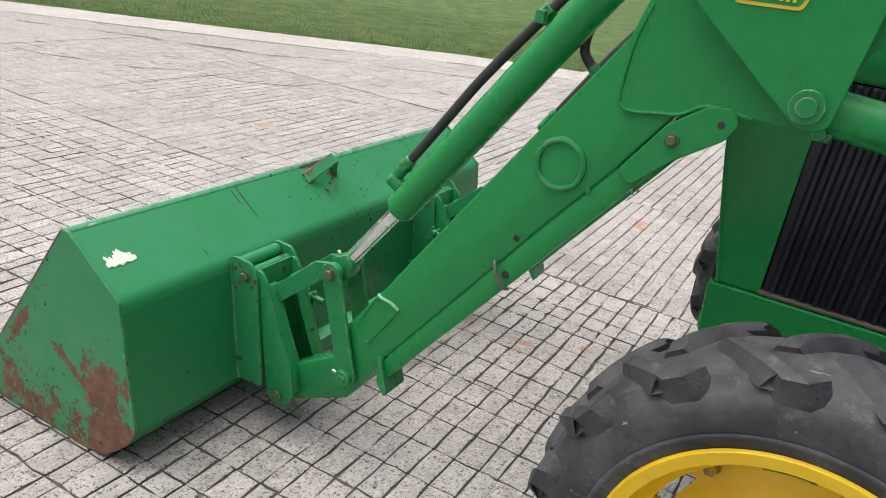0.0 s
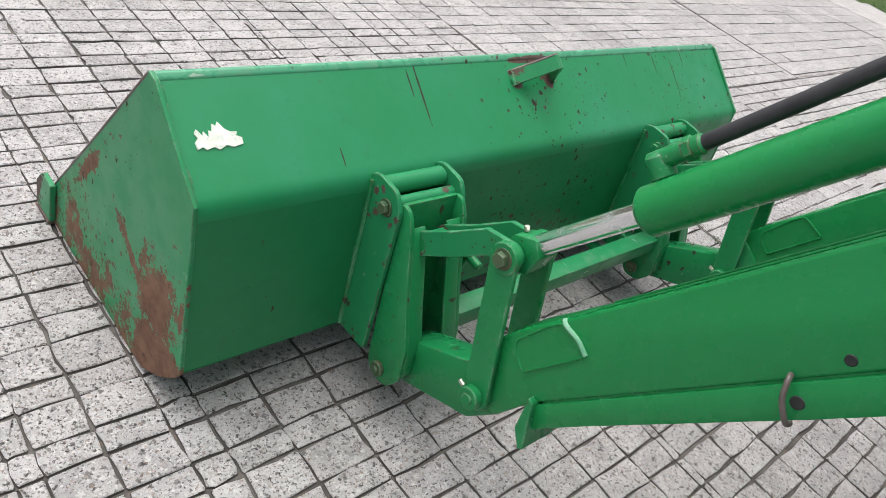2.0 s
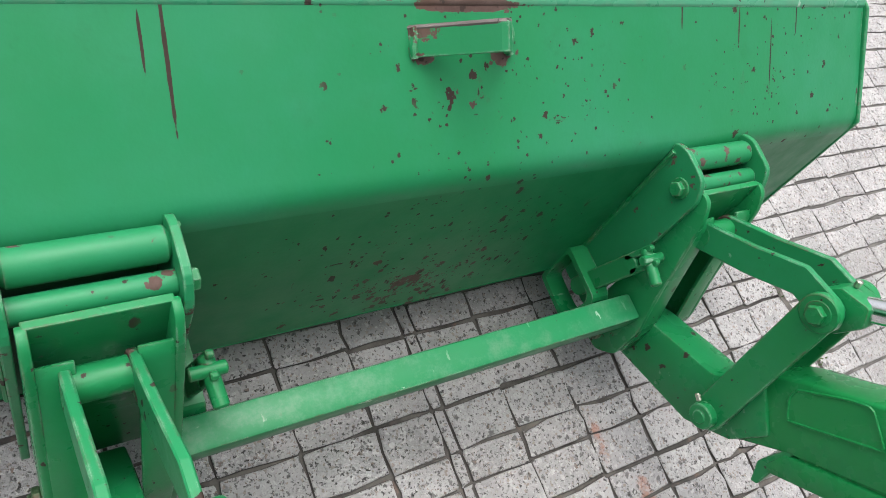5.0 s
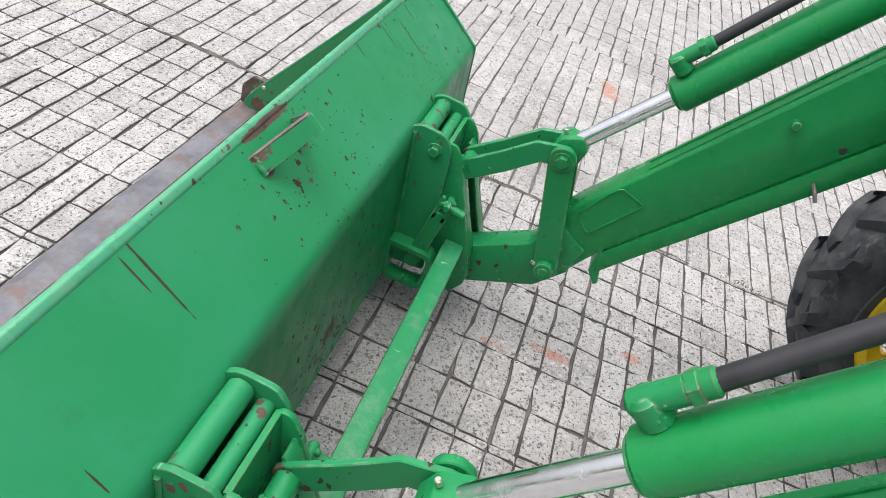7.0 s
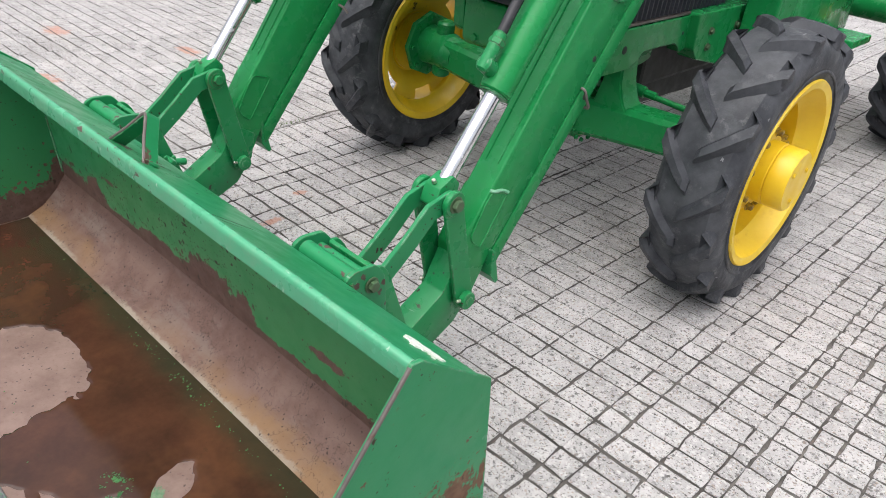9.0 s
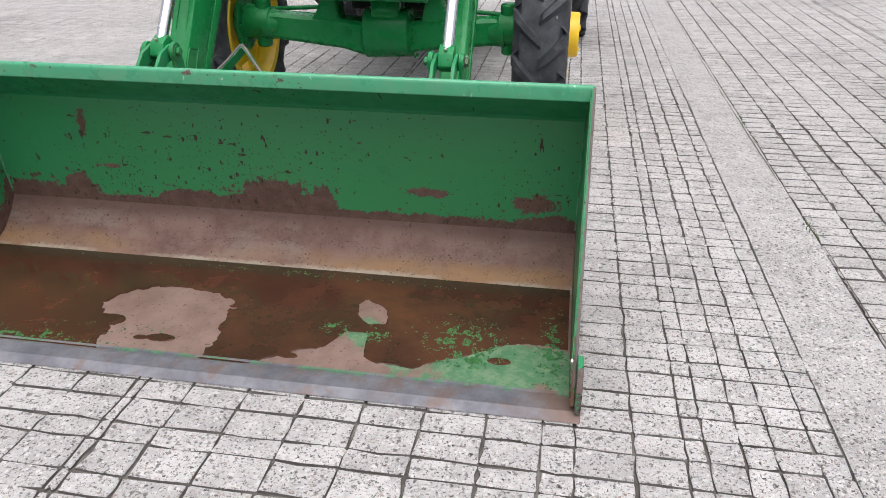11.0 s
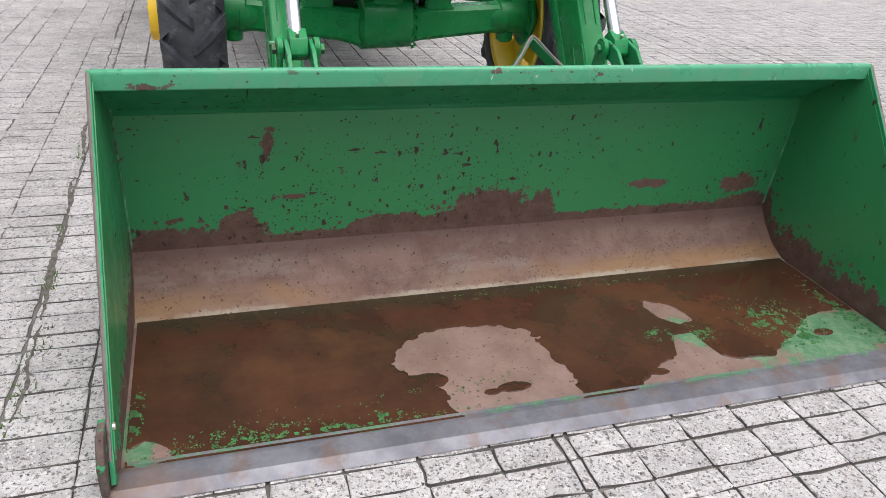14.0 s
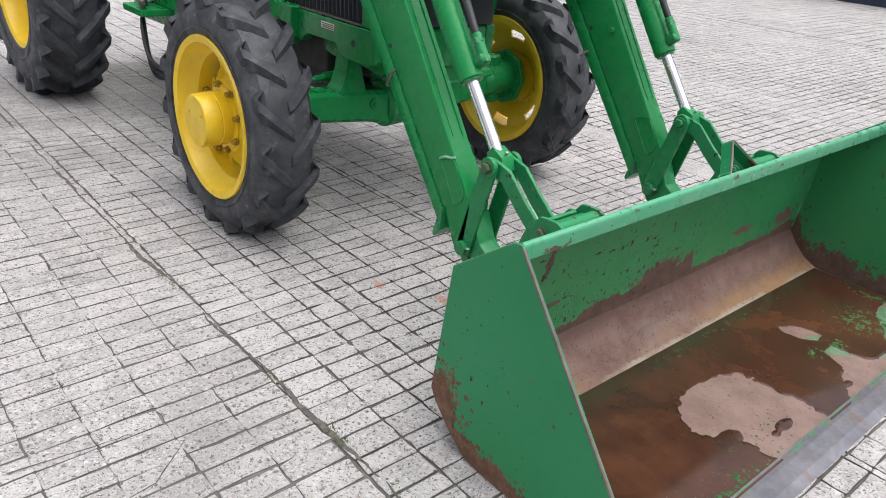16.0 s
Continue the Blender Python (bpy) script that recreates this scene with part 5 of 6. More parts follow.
FC = Vector((0.838, -1.625, 0.492))
for side in (-1, 1):
    c = (side * FC.x, FC.y, FC.z)
    o = side
    wheel = tyre("front_wheel", "worn black front tyre with angled lugs", side, c, 0.513, 0.320, 0.128, 0.025, 15, 0.050, 0.20)
    # rim: flanges, bead seats and a dropped middle
    rp = [(o * 0.128, 0.354), (o * 0.120, 0.359), (o * 0.114, 0.334), (o * 0.062, 0.315), (o * 0.040, 0.288), (-o * 0.040, 0.288), (-o * 0.062, 0.315), (-o * 0.114, 0.334), (-o * 0.120, 0.359), (-o * 0.128, 0.354), (-o * 0.122, 0.326), (-o * 0.066, 0.306), (-o * 0.044, 0.279), (o * 0.044, 0.279), (o * 0.066, 0.306), (o * 0.122, 0.326)]
    part("rim", lathe([(x, r * 0.955) for x, r in rp], c, 72), M_YELLOW, wheel, "bright yellow steel rim", smooth=True)
    # disc with six wide openings towards the rim
    bm = bmesh.new()
    dc = -o * 0.012
    inner_r, outer_r = 0.095, 0.282
    seg = 72
    rings = []
    for r, dx in ((0.09, 0.062), (0.150, 0.055), (0.175, 0.020), (0.225, 0.000), (0.242, -0.004), (0.268, -0.004)):
        rings.append([(r, dx, 2 * math.pi * i / seg) for i in range(seg)])
    vf = [[bm.verts.new((c[0] + dc + o * dx, c[1] + r * math.cos(a), c[2] + r * math.sin(a))) for r, dx, a in ring] for ring in rings]
    for k in range(len(vf) - 1):
        for i in range(seg):
            if k >= 3 and (i % 12) in (2, 3, 4, 5, 6):
                continue
            j = (i + 1) % seg
            bm.faces.new((vf[k][i], vf[k][j], vf[k + 1][j], vf[k + 1][i]))
    bmesh.ops.recalc_face_normals(bm, faces=bm.faces[:])
    bmesh.ops.solidify(bm, geom=bm.faces[:], thickness=0.010)
    part("disc", bm, M_DISC, wheel, "dished yellow wheel disc with openings and grime", smooth=True)
    bolts("wheel_bolt", wheel, M_NUT, c, 0.001, 0.250, 6, 0.015, 0.026, o, 2 * math.pi * 9.7 / 72)
    # hub: drum, stepped cover, nuts
    hub = part("hub", lathe([(o * 0.02, 0.0), (o * 0.02, 0.135), (o * 0.052, 0.135), (o * 0.056, 0.112), (o * 0.100, 0.112), (o * 0.104, 0.108), (o * 0.108, 0.112), (o * 0.168, 0.110), (o * 0.176, 0.104), (o * 0.176, 0.0)], c, 48, closed=False), M_YELLOW, wheel, "yellow planetary hub drum", smooth=True)
    bolts("hub_nut", wheel, M_NUT, c, 0.050, 0.138, 8, 0.012, 0.024, o, 0.2, "greasy wheel nut")
    bolts("hub_plug", wheel, M_YELLOW, c, 0.176, 0.070, 3, 0.009, 0.006, o, 0.6)
    part("valve", rod((c[0] + o * 0.07, c[1] + 0.255, c[2] + 0.095), (c[0] + o * 0.105, c[1] + 0.255, c[2] + 0.095), 0.006, seg=10), M_STICKER, wheel, "white valve cap")
    # steering knuckle inside the rim
    bm = rod((side * 0.60, -1.610, 0.512), (side * 0.80, -1.610, 0.512), 0.080, 0.095, seg=24, bevel=0.012)
    rod((side * 0.745, -1.610, 0.512), (side * 0.770, -1.610, 0.512), 0.150, seg=8, bevel=0.006, bm=bm)
    rod((side * 0.665, -1.610, 0.385), (side * 0.655, -1.610, 0.640), 0.042, seg=20, bevel=0.01, bm=bm)
    rod((side * 0.56, -1.610, 0.50), (side * 0.64, -1.610, 0.505), 0.072, 0.085, seg=24, bm=bm)
    part("steering_knuckle", bm, M_GREEN_CLEAN, tractor, "green cast steering knuckle", smooth=True)
    bolts("knuckle_bolt", tractor, M_GREEN_CLEAN, (side * 0.745, -1.61, 0.512), 0, 0.122, 8, 0.010, 0.014, -side)
    # tie rod
    bm = rod((side * 0.27, -1.72, 0.585), (side * 0.655, -1.74, 0.560), 0.012, seg=12)
    rod((side * 0.25, -1.72, 0.590), (side * 0.335, -1.725, 0.583), 0.024, seg=16, bm=bm)
    rod((side * 0.335, -1.725, 0.583), (side * 0.385, -1.727, 0.580), 0.017, seg=8, bm=bm)
    part("tie_rod", bm, M_GREEN_CLEAN, tractor, "green steering tie rod", smooth=True)

# front axle with its middle housing
axle = None
for side in (-1, 1):
    bm = bmesh.new()
    secs = [(0.09, 0.455, 0.085, 0.085), (0.20, 0.475, 0.080, 0.076), (0.42, 0.490, 0.070, 0.070), (0.62, 0.505, 0.062, 0.066)]
    loops = []
    for x, zc, hy, hz in secs:
        b = 0.018
        loops.append([bm.verts.new((side * x, -1.610 + dy, zc + dz)) for dy, dz in ((-hy + b, -hz), (hy - b, -hz), (hy, -hz + b), (hy, hz - b), (hy - b, hz), (-hy + b, hz), (-hy, hz - b), (-hy, -hz + b))])
    for a, b in zip(loops, loops[1:]):
        for i in range(8):
            j = (i + 1) % 8
            bm.faces.new((a[i], a[j], b[j], b[i]))
    bm.faces.new(loops[0])
    bm.faces.new(loops[-1])
    ob = part("front_axle", bm, M_GREEN_CLEAN, tractor, "heavy green cast front axle beam")
    axle = axle or ob
    # upright ear that carries the axle
    EAR = [(-1.690, 0.535), (-1.525, 0.535), (-1.535, 0.62), (-1.550, 0.74), (-1.660, 0.74), (-1.680, 0.62)]
    bm = bmesh.new()
    foot = [(0.215, 0.540), (0.375, 0.540), (0.345, 0.575), (0.318, 0.640), (0.305, 0.740), (0.245, 0.740), (0.235, 0.640)]
    a = [bm.verts.new((side * x, -1.540 - (z - 0.54) * 0.08, z)) for x, z in foot]
    b = [bm.verts.new((side * x, -1.665, z)) for x, z in foot]
    bm.faces.new(a)
    bm.faces.new(b[::-1])
    for i in range(len(foot)):
        j = (i + 1) % len(foot)
        bm.faces.new((a[i], a[j], b[j], b[i]))
    bmesh.ops.recalc_face_normals(bm, faces=bm.faces[:])
    bmesh.ops.bevel(bm, geom=bm.edges[:], offset=0.007, segments=2, affect="EDGES")
    part("axle_ear", bm, M_GREEN_CLEAN, ob, smooth=True)
bm = rod((-0.17, -1.61, 0.465), (0.10, -1.61, 0.465), 0.108, 0.120, seg=28, bevel=0.02)
prism(rounded([(-1.505, 0.400), (-1.490, 0.470), (-1.500, 0.560), (-1.540, 0.600), (-1.70, 0.60), (-1.70, 0.40), (-1.60, 0.352)], 0.03, 3), -0.150, 0.085, 0.012, bm)
prism([(-1.70, 0.55), (-1.515, 0.55), (-1.505, 0.600), (-1.545, 0.690), (-1.665, 0.690)], -0.105, 0.045, 0.02, bm)
diff = part("axle_housing", bm, M_GREEN_CLEAN, tractor, "round green differential housing", smooth=True)
bolts("housing_bolt", diff, M_GREEN_CLEAN, (-0.17, -1.61, 0.465), 0, 0.108, 14, 0.008, 0.012, -1)
part("filler_plug", merge(rod((0.178, -1.535, 0.488), (0.178, -1.520, 0.488), 0.026, seg=20), rod((0.178, -1.520, 0.488), (0.178, -1.512, 0.488), 0.013, seg=6)), M_GREEN_CLEAN, diff)

def rib_mesh(side, y):
    bm = bmesh.new()
    x = side * 0.326
    pts = [(x, y), (x + side * 0.014, y - 0.007), (x + side * 0.014, y - 0.015), (x, y - 0.022)]
    lo = [bm.verts.new((px, py, 0.884)) for px, py in pts]
    hi = [bm.verts.new((px, py - 0.02, 1.40)) for px, py in pts]
    for i in range(4):
        j = (i + 1) % 4
        bm.faces.new((lo[i], lo[j], hi[j], hi[i]))
    bm.faces.new(lo)
    bm.faces.new(hi)
    return bm


# front frame: bolster, side rails, hood nose, radiator grille
part("front_bolster", prism(rounded([(-1.300, 0.700), (-1.300, 0.860), (-1.345, 0.865), (-1.80, 0.865), (-1.80, 0.70), (-1.72, 0.68), (-1.60, 0.700), (-1.40, 0.672), (-1.33, 0.672)], 0.02, 3), -0.285, 0.285, 0.008), M_GREEN_CLEAN, tractor, "green cast front bolster", smooth=True)
for x in (-0.12, 0.12, -0.22, 0.22):
    part("bolster_bolt", rod((x, -1.302, 0.715), (x, -1.290, 0.715), 0.016, seg=6), M_GREEN_CLEAN, tractor)
for side in (-1, 1):
    RAILP = [(-1.300, 0.865), (-1.310, 0.735), (-1.345, 0.712), (-1.530, 0.712), (-1.585, 0.735), (-1.610, 0.765), (-1.850, 0.765), (-1.890, 0.745), (-1.905, 0.720), (-1.960, 0.735), (-1.960, 0.865)]
    rail = part("side_rail", prism(rounded(RAILP, 0.012, 2), *sorted((side * 0.290, side * 0.345)), 0.004), M_GREEN_CLEAN, tractor, "green side rail cut out over the axle")
    # rail holes, again dark discs in place of shaded openings
    part("hole_shade", rod((side * 0.340, -1.470, 0.790), (side * 0.3465, -1.470, 0.790), 0.016, seg=18), M_DARK, rail)
    part("hole_shade", rod((side * 0.340, -1.90, 0.800), (side * 0.3465, -1.90, 0.800), 0.008, seg=12), M_DARK, rail)
    if side > 0:
        pl = part("type_plate", box(0.345, 0.347, -1.73, -1.62, 0.815, 0.845, 0.001), M_STICKER, rail, "small pale type plate")
        bm = bmesh.new()
        for i in range(3):
            box(0.347, 0.3475, -1.72, -1.63, 0.820 + i * 0.008, 0.823 + i * 0.008, 0, bm)
        part("plate_line", bm, M_DARK, pl)
    # loader mount box behind the front axle
    MB = [(-1.930, 0.880), (-1.945, 0.735), (-1.990, 0.690), (-2.42, 0.590), (-2.52, 0.60), (-2.52, 0.880)]
    mount = part("mount_box", prism(rounded(MB, 0.012, 2), *sorted((side * 0.300, side * 0.385)), 0.005), M_GREEN_CLEAN, tractor, "green loader mount box on the frame")
    for y, z in ((-2.06, 0.80), (-2.06, 0.735), (-2.30, 0.80), (-2.30, 0.68)):
        part("mount_bolt", hexbolt(side * 0.385, y, z, 0.013, 0.014, side), M_BOLT, mount)
    # mast of the loader frame
    mast = part("loader_mast", box(*sorted((side * 0.40, side * 0.54)), -2.50, -2.30, 0.62, 1.90, 0.01), M_GREEN_CLEAN, tractor, "green loader mast")
    part("mast_arm", box(*sorted((side * 0.36, side * 0.50)), -2.48, -2.32, 0.60, 0.76, 0.01), M_GREEN_CLEAN, mast)
    # hood nose panel: a thin corner sheet that leans back
    NOSE_P = [(-1.322, 0.868), (-1.424, 0.868), (-1.430, 1.26), (-1.32, 1.52), (-1.25, 1.44), (-1.246, 1.26)]
    part("nose_panel", prism(NOSE_P, *sorted((side * 0.322, side * 0.334)), 0.003), M_GREEN_CLEAN, tractor, "smooth green hood nose panel")
    part("nose_edge", pipe([(side * 0.334, -1.322, 0.868), (side * 0.334, -1.248, 1.26), (side * 0.334, -1.252, 1.44)], 0.005, 8), M_GREEN_CLEAN, tractor)
    # side grille: a dark screen of upright ribs
    grille = part("side_grille", box(*sorted((side * 0.300, side * 0.326)), -2.26, -1.428, 0.878, 1.40, 0.004), M_BLACK, tractor, "black ribbed side grille")
    for i in range(25):
        part("rib", rib_mesh(side, -1.440 - i * 0.0325), M_BLACK, grille)
    part("grille_frame", box(*sorted((side * 0.320, side * 0.340)), -2.27, -1.420, 0.868, 0.879, 0.003), M_BARE, grille)


part("front_screen", box(-0.322, 0.322, -1.330, -1.300, 0.868, 1.44, 0.006), M_BLACK, tractor, "black front grille screen")
part("hood", prism(rounded([(-1.232, 1.44), (-1.30, 1.53), (-1.50, 1.58), (-3.1, 1.62), (-3.1, 1.40), (-1.24, 1.40)], 0.04, 4), -0.322, 0.322, 0.02), M_GREEN_CLEAN, tractor, "long green engine hood", smooth=True)
part("engine_block", box(-0.24, 0.24, -3.0, -1.84, 0.55, 1.36, 0.02), M_DARK, tractor, "dark engine block")
bm = rod((0, -1.80, 0.48), (0, -2.9, 0.47), 0.045, seg=20)
part("drive_shaft", bm, M_DARK, tractor, "dark drive shaft")
part("oil_pan", prism(rounded([(-1.9, 0.56), (-1.95, 0.44), (-2.9, 0.42), (-3.0, 0.56)], 0.03, 3), -0.18, 0.18, 0.015), M_DARK, tractor, "dark oil pan", smooth=True)
part("gearbox", prism(rounded([(-3.0, 1.0), (-3.0, 0.45), (-4.5, 0.42), (-4.6, 1.0)], 0.05, 3), -0.22, 0.22, 0.02), M_GREEN_CLEAN, tractor, "green gearbox casing", smooth=True)
bm = bmesh.new()
for i in range(4):
    pipe([(-0.16 + i * 0.09, -1.72, 0.66), (-0.14 + i * 0.085, -1.85, 0.60), (-0.1 + i * 0.07, -2.1, 0.62)], 0.012, 8, bm)
part("engine_hose", bm, M_HOSE, tractor, "black engine hoses", smooth=True)

# rear wheels
RC = Vector((0.885, -4.28, 0.70))
for side in (-1, 1):
    c = (side * RC.x, RC.y, RC.z)
    wheel = tyre("rear_wheel", "large black rear tyre with deep lugs", side, c, 0.735, 0.40, 0.205, 0.040, 20, 0.060, 0.24)
    o = side
    part("rim", lathe([(o * 0.185, 0.425), (o * 0.172, 0.432), (o * 0.165, 0.400), (o * 0.06, 0.375), (-o * 0.165, 0.400), (-o * 0.172, 0.432), (-o * 0.185, 0.425), (-o * 0.17, 0.39), (o * 0.06, 0.36), (o * 0.17, 0.39)], c, 64), M_YELLOW, wheel, "yellow rear rim", smooth=True)
    part("disc", lathe([(o * 0.03, 0.0), (o * 0.03, 0.15), (o * 0.07, 0.20), (o * 0.07, 0.30), (o * 0.05, 0.375), (o * 0.035, 0.375), (o * 0.05, 0.30), (o * 0.05, 0.20), (o * 0.01, 0.15), (o * 0.01, 0.0)], c, 48), M_YELLOW, wheel, smooth=True)
    bolts("wheel_bolt", wheel, M_YELLOW, c, 0.03, 0.11, 8, 0.014, 0.025, o)
    part("axle_tube", rod((side * 0.2, -4.28, 0.70), (side * 0.87, -4.28, 0.70), 0.09, seg=24), M_GREEN_CLEAN, tractor, smooth=True)
    # step plate and tank between the wheels
    part("foot_step", box(*sorted((side * 0.42, side * 0.62)), -3.55, -3.25, 0.62, 0.66, 0.006), M_GREEN_CLEAN, tractor, "green foot step")
    part("side_tank", box(*sorted((side * 0.24, side * 0.46)), -3.60, -2.75, 0.66, 1.05, 0.02), M_GREEN_CLEAN, tractor, "green side casing", smooth=True)

# hydraulic hoses that hang beside the mount, with their couplings
bm = bmesh.new()
random.seed(8)
for i in range(3):
    d = i * 0.035
    pipe([(0.50, -3.55 + d, 0.72), (0.55 + d * 0.5, -3.42 + d, 0.55), (0.56 + d * 0.4, -3.32 + d, 0.30 + d), (0.55, -3.12 + d, 0.29 + d), (0.50, -2.95 + d, 0.45 + d), (0.46, -2.85, 0.62)], 0.013, 8, bm)
part("hanging_hose", bm, M_HOSE, tractor, "loop of black hydraulic hoses", smooth=True)
for i in range(4):
    bm = rod((0.47 + 0.02 * i, -3.60 + 0.05 * i, 0.70 + 0.02 * i), (0.53 + 0.02 * i, -3.46 + 0.05 * i, 0.66 + 0.02 * i), 0.022, seg=8)
    rod((0.52 + 0.02 * i, -3.47 + 0.05 * i, 0.655 + 0.02 * i), (0.545 + 0.02 * i, -3.41 + 0.05 * i, 0.64 + 0.02 * i), 0.015, seg=8, bm=bm)
    part("hose_coupling", bm, M_BARE, tractor, "dull metal hose couplings")

# ---- ground ----
def quad_sheet(name, corners, material, z, kind="structure", label="", category="", thick=0.0):
    bm = bmesh.new()
    top = [bm.verts.new((x, y, z)) for x, y in corners]
    bm.faces.new(top)
    if thick:
        lo = [bm.verts.new((x, y, z - thick)) for x, y in corners]
        for i in range(len(top)):
            j = (i + 1) % len(top)
            bm.faces.new((top[i], top[j], lo[j], lo[i]))
    ob = part(name, bm, material)
    return tagged(ob, label, category, kind=kind)


# one wide sheet to the horizon; the yard lies on it
ground = quad_sheet("ground", [(-900, -900), (900, -900), (900, 900), (-900, 900)], M_LAWN, -0.05, label="flat grassy ground reaching the horizon", category="ground")
YARD = [(-30, -40), (14.5, -40), (14.5, -8), (9.6, 0.9), (8.75, 2.2), (7.85, 3.95), (6.3, 5.95), (4.1, 8.95), (0, 14), (-8, 24), (-30, 50)]
pavement = quad_sheet("pavement", YARD, M_JOINT, -0.0085, label="grey grooved concrete farmyard paving", category="pavement", thick=0.0415)

rng = np.random.default_rng(7)


class Blocks:
    """Gathers paving blocks: those in reach become parts, the rest one mesh."""

    def __init__(self):
        self.v, self.f, self.near = [], [], []

    def add(self, x0, x1, y0, y1, z, gap, low, near=False, fx=0.95):
        g = gap * rng.uniform(0.6, 1.3, 4) / 2 * np.array((fx, fx, 1.1, 1.1))
        xa, xb, ya, yb = x0 + g[0], x1 - g[1], y0 + g[2], y1 - g[3]
        if xb - xa < 0.01 or yb - ya < 0.01:
            return
        j = lambda s: rng.normal(0, s)  # noqa: E731
        c = min(0.0035, (yb - ya) * 0.1)
        s = min(0.0030, gap * 0.34)
        mx, my = (xa + xb) / 2, (ya + yb) / 2
        top = [(xa + c, ya + j(s)), (mx + j(0.01), ya + j(s)), (xb - c, ya + j(s)), (xb + j(s), ya + c), (xb + j(s), my + j(0.005)), (xb + j(s), yb - c), (xb - c, yb + j(s)), (mx + j(0.01), yb + j(s)), (xa + c, yb + j(s)), (xa + j(s), yb - c), (xa + j(s), my), (xa + j(s), ya + c)]
        tx, ty = j(0.004), j(0.006)
        e = 0.0022
        ring = []
        for px, py in top:
            qx, qy = px + (e if px < mx else -e), py + (e if py < my else -e)
            ring.append((qx, qy, z + tx * (qx - mx) + ty * (qy - my)))
        mid = [(px, py, z - 0.0022) for px, py in top]
        bot = [(px + (px - mx) * 0.02, py + (py - my) * 0.04, low) for px, py in top]
        verts = ring + mid + bot
        n = 12
        faces = [tuple(range(n))]
        for k in range(n):
            m = (k + 1) % n
            faces += [(k, n + k, n + m, m), (n + k, 2 * n + k, 2 * n + m, n + m)]
        if near:
            self.near.append((verts, faces, mx, my))
        else:
            b = len(self.v)
            self.v += verts
            self.f += [tuple(i + b for i in f) for f in faces]

    def dress(self, me, material):
        """Concrete on top and on the eased edge, dirt down in the joint."""
        me.materials.append(material)
        me.materials.append(M_WALL)
        me.polygons.foreach_set("material_index", ([0] + [0, 1] * 12) * (len(me.polygons) // 25))

    def build(self, name, material, parent, label):
        for verts, faces, mx, my in self.near:
            me = bpy.data.meshes.new("block")
            me.from_pydata([(x - mx, y - my, z) for x, y, z in verts], [], faces)
            self.dress(me, material)
            ob = new("block", me)
            ob.location = (mx, my, 0)
            ob.parent = parent
        me = bpy.data.meshes.new(name)
        me.from_pydata(self.v, [], self.f)
        self.dress(me, material)
        ob = new(name, me)
        ob.parent = parent
        return tagged(ob, label, kind="stuff")


def lines(a, b, pitch, jit, doubles=0.0):
    out, x = [], a
    while x < b:
        out.append(x)
        if rng.random() < doubles:
            out.append(x + rng.uniform(0.014, 0.05))
        x += pitch * rng.uniform(1 - jit, 1 + jit)
    return out + [b]


def cells(blocks, xs, ys, gap, low, near=None, fx=0.95):
    for r, (y0, y1) in enumerate(zip(ys, ys[1:])):
        for q, (x0, x1) in enumerate(zip(xs, xs[1:])):
            mx, my = (x0 + x1) / 2, (y0 + y1) / 2
            w = 0.6 + 0.5 * noise.noise(Vector((mx * 0.9, my * 0.9, 5.0)))
            w = max(0.3, min(1.3, w + 0.25))
            z = 0.0015 * noise.noise(Vector((mx * 3, my * 3, 0)))
            blocks.add(x0, x1, y0, y1, min(z, 0.0012), gap * w, low, near(mx, my) if near else False, fx)


main = Blocks()
xs_mid = [-1.69, -1.625, -1.53, -1.455, -1.37, -1.32, -1.20, -1.06, -0.98, -0.84, -0.68, -0.52, -0.361, -0.202, -0.044, 0.088, 0.118, 0.272, 0.44, 0.602, 0.76, 0.865, 0.985, 1.13, 1.30]
ys_mid = [-0.286 + i * 0.0835 + float(rng.normal(0, 0.004)) + (0.012 if i % 2 else 0.0) for i in range(-150, 102)]
cells(main, xs_mid, ys_mid, 0.0080, -0.011, near=lambda x, y: 0.80 < y < 1.32 and abs(x) < 1.05 or -0.95 < y < -0.16 and -0.52 < x < 0.80)
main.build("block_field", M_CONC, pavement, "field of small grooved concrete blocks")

# smoother slabs on both sides of the grooved strip
side_blocks = Blocks()
cells(side_blocks, lines(1.304, 3.0, 0.165, 0.15), lines(-7.0, 0.9, 0.0850, 0.10), 0.0080, -0.010, fx=0.45)
cells(side_blocks, lines(3.0, 9.2, 0.17, 0.15), lines(-7.0, 0.9, 0.0870, 0.10), 0.0085, -0.010)
cells(side_blocks, lines(1.304, 4.2, 0.20, 0.2), lines(0.9, 6.2, 0.105, 0.1), 0.0085, -0.012, fx=0.8)
cells(side_blocks, lines(4.22, 9.0, 0.30, 0.3), lines(0.95, 2.2, 0.165, 0.15), 0.007, -0.012)
cells(side_blocks, lines(4.22, 7.0, 0.4, 0.3), lines(2.2, 4.6, 0.2, 0.2), 0.006, -0.012)
cells(side_blocks, lines(-15.0, -8.02, 0.31, 0.15), lines(-13.0, 6.0, 0.17, 0.1), 0.016, -0.012)
cells(side_blocks, lines(-8.0, -1.945, 0.155, 0.1, 0.05), lines(-9.0, 8.2, 0.085, 0.08), 0.0115, -0.012)
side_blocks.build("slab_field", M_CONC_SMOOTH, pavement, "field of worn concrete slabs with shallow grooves")


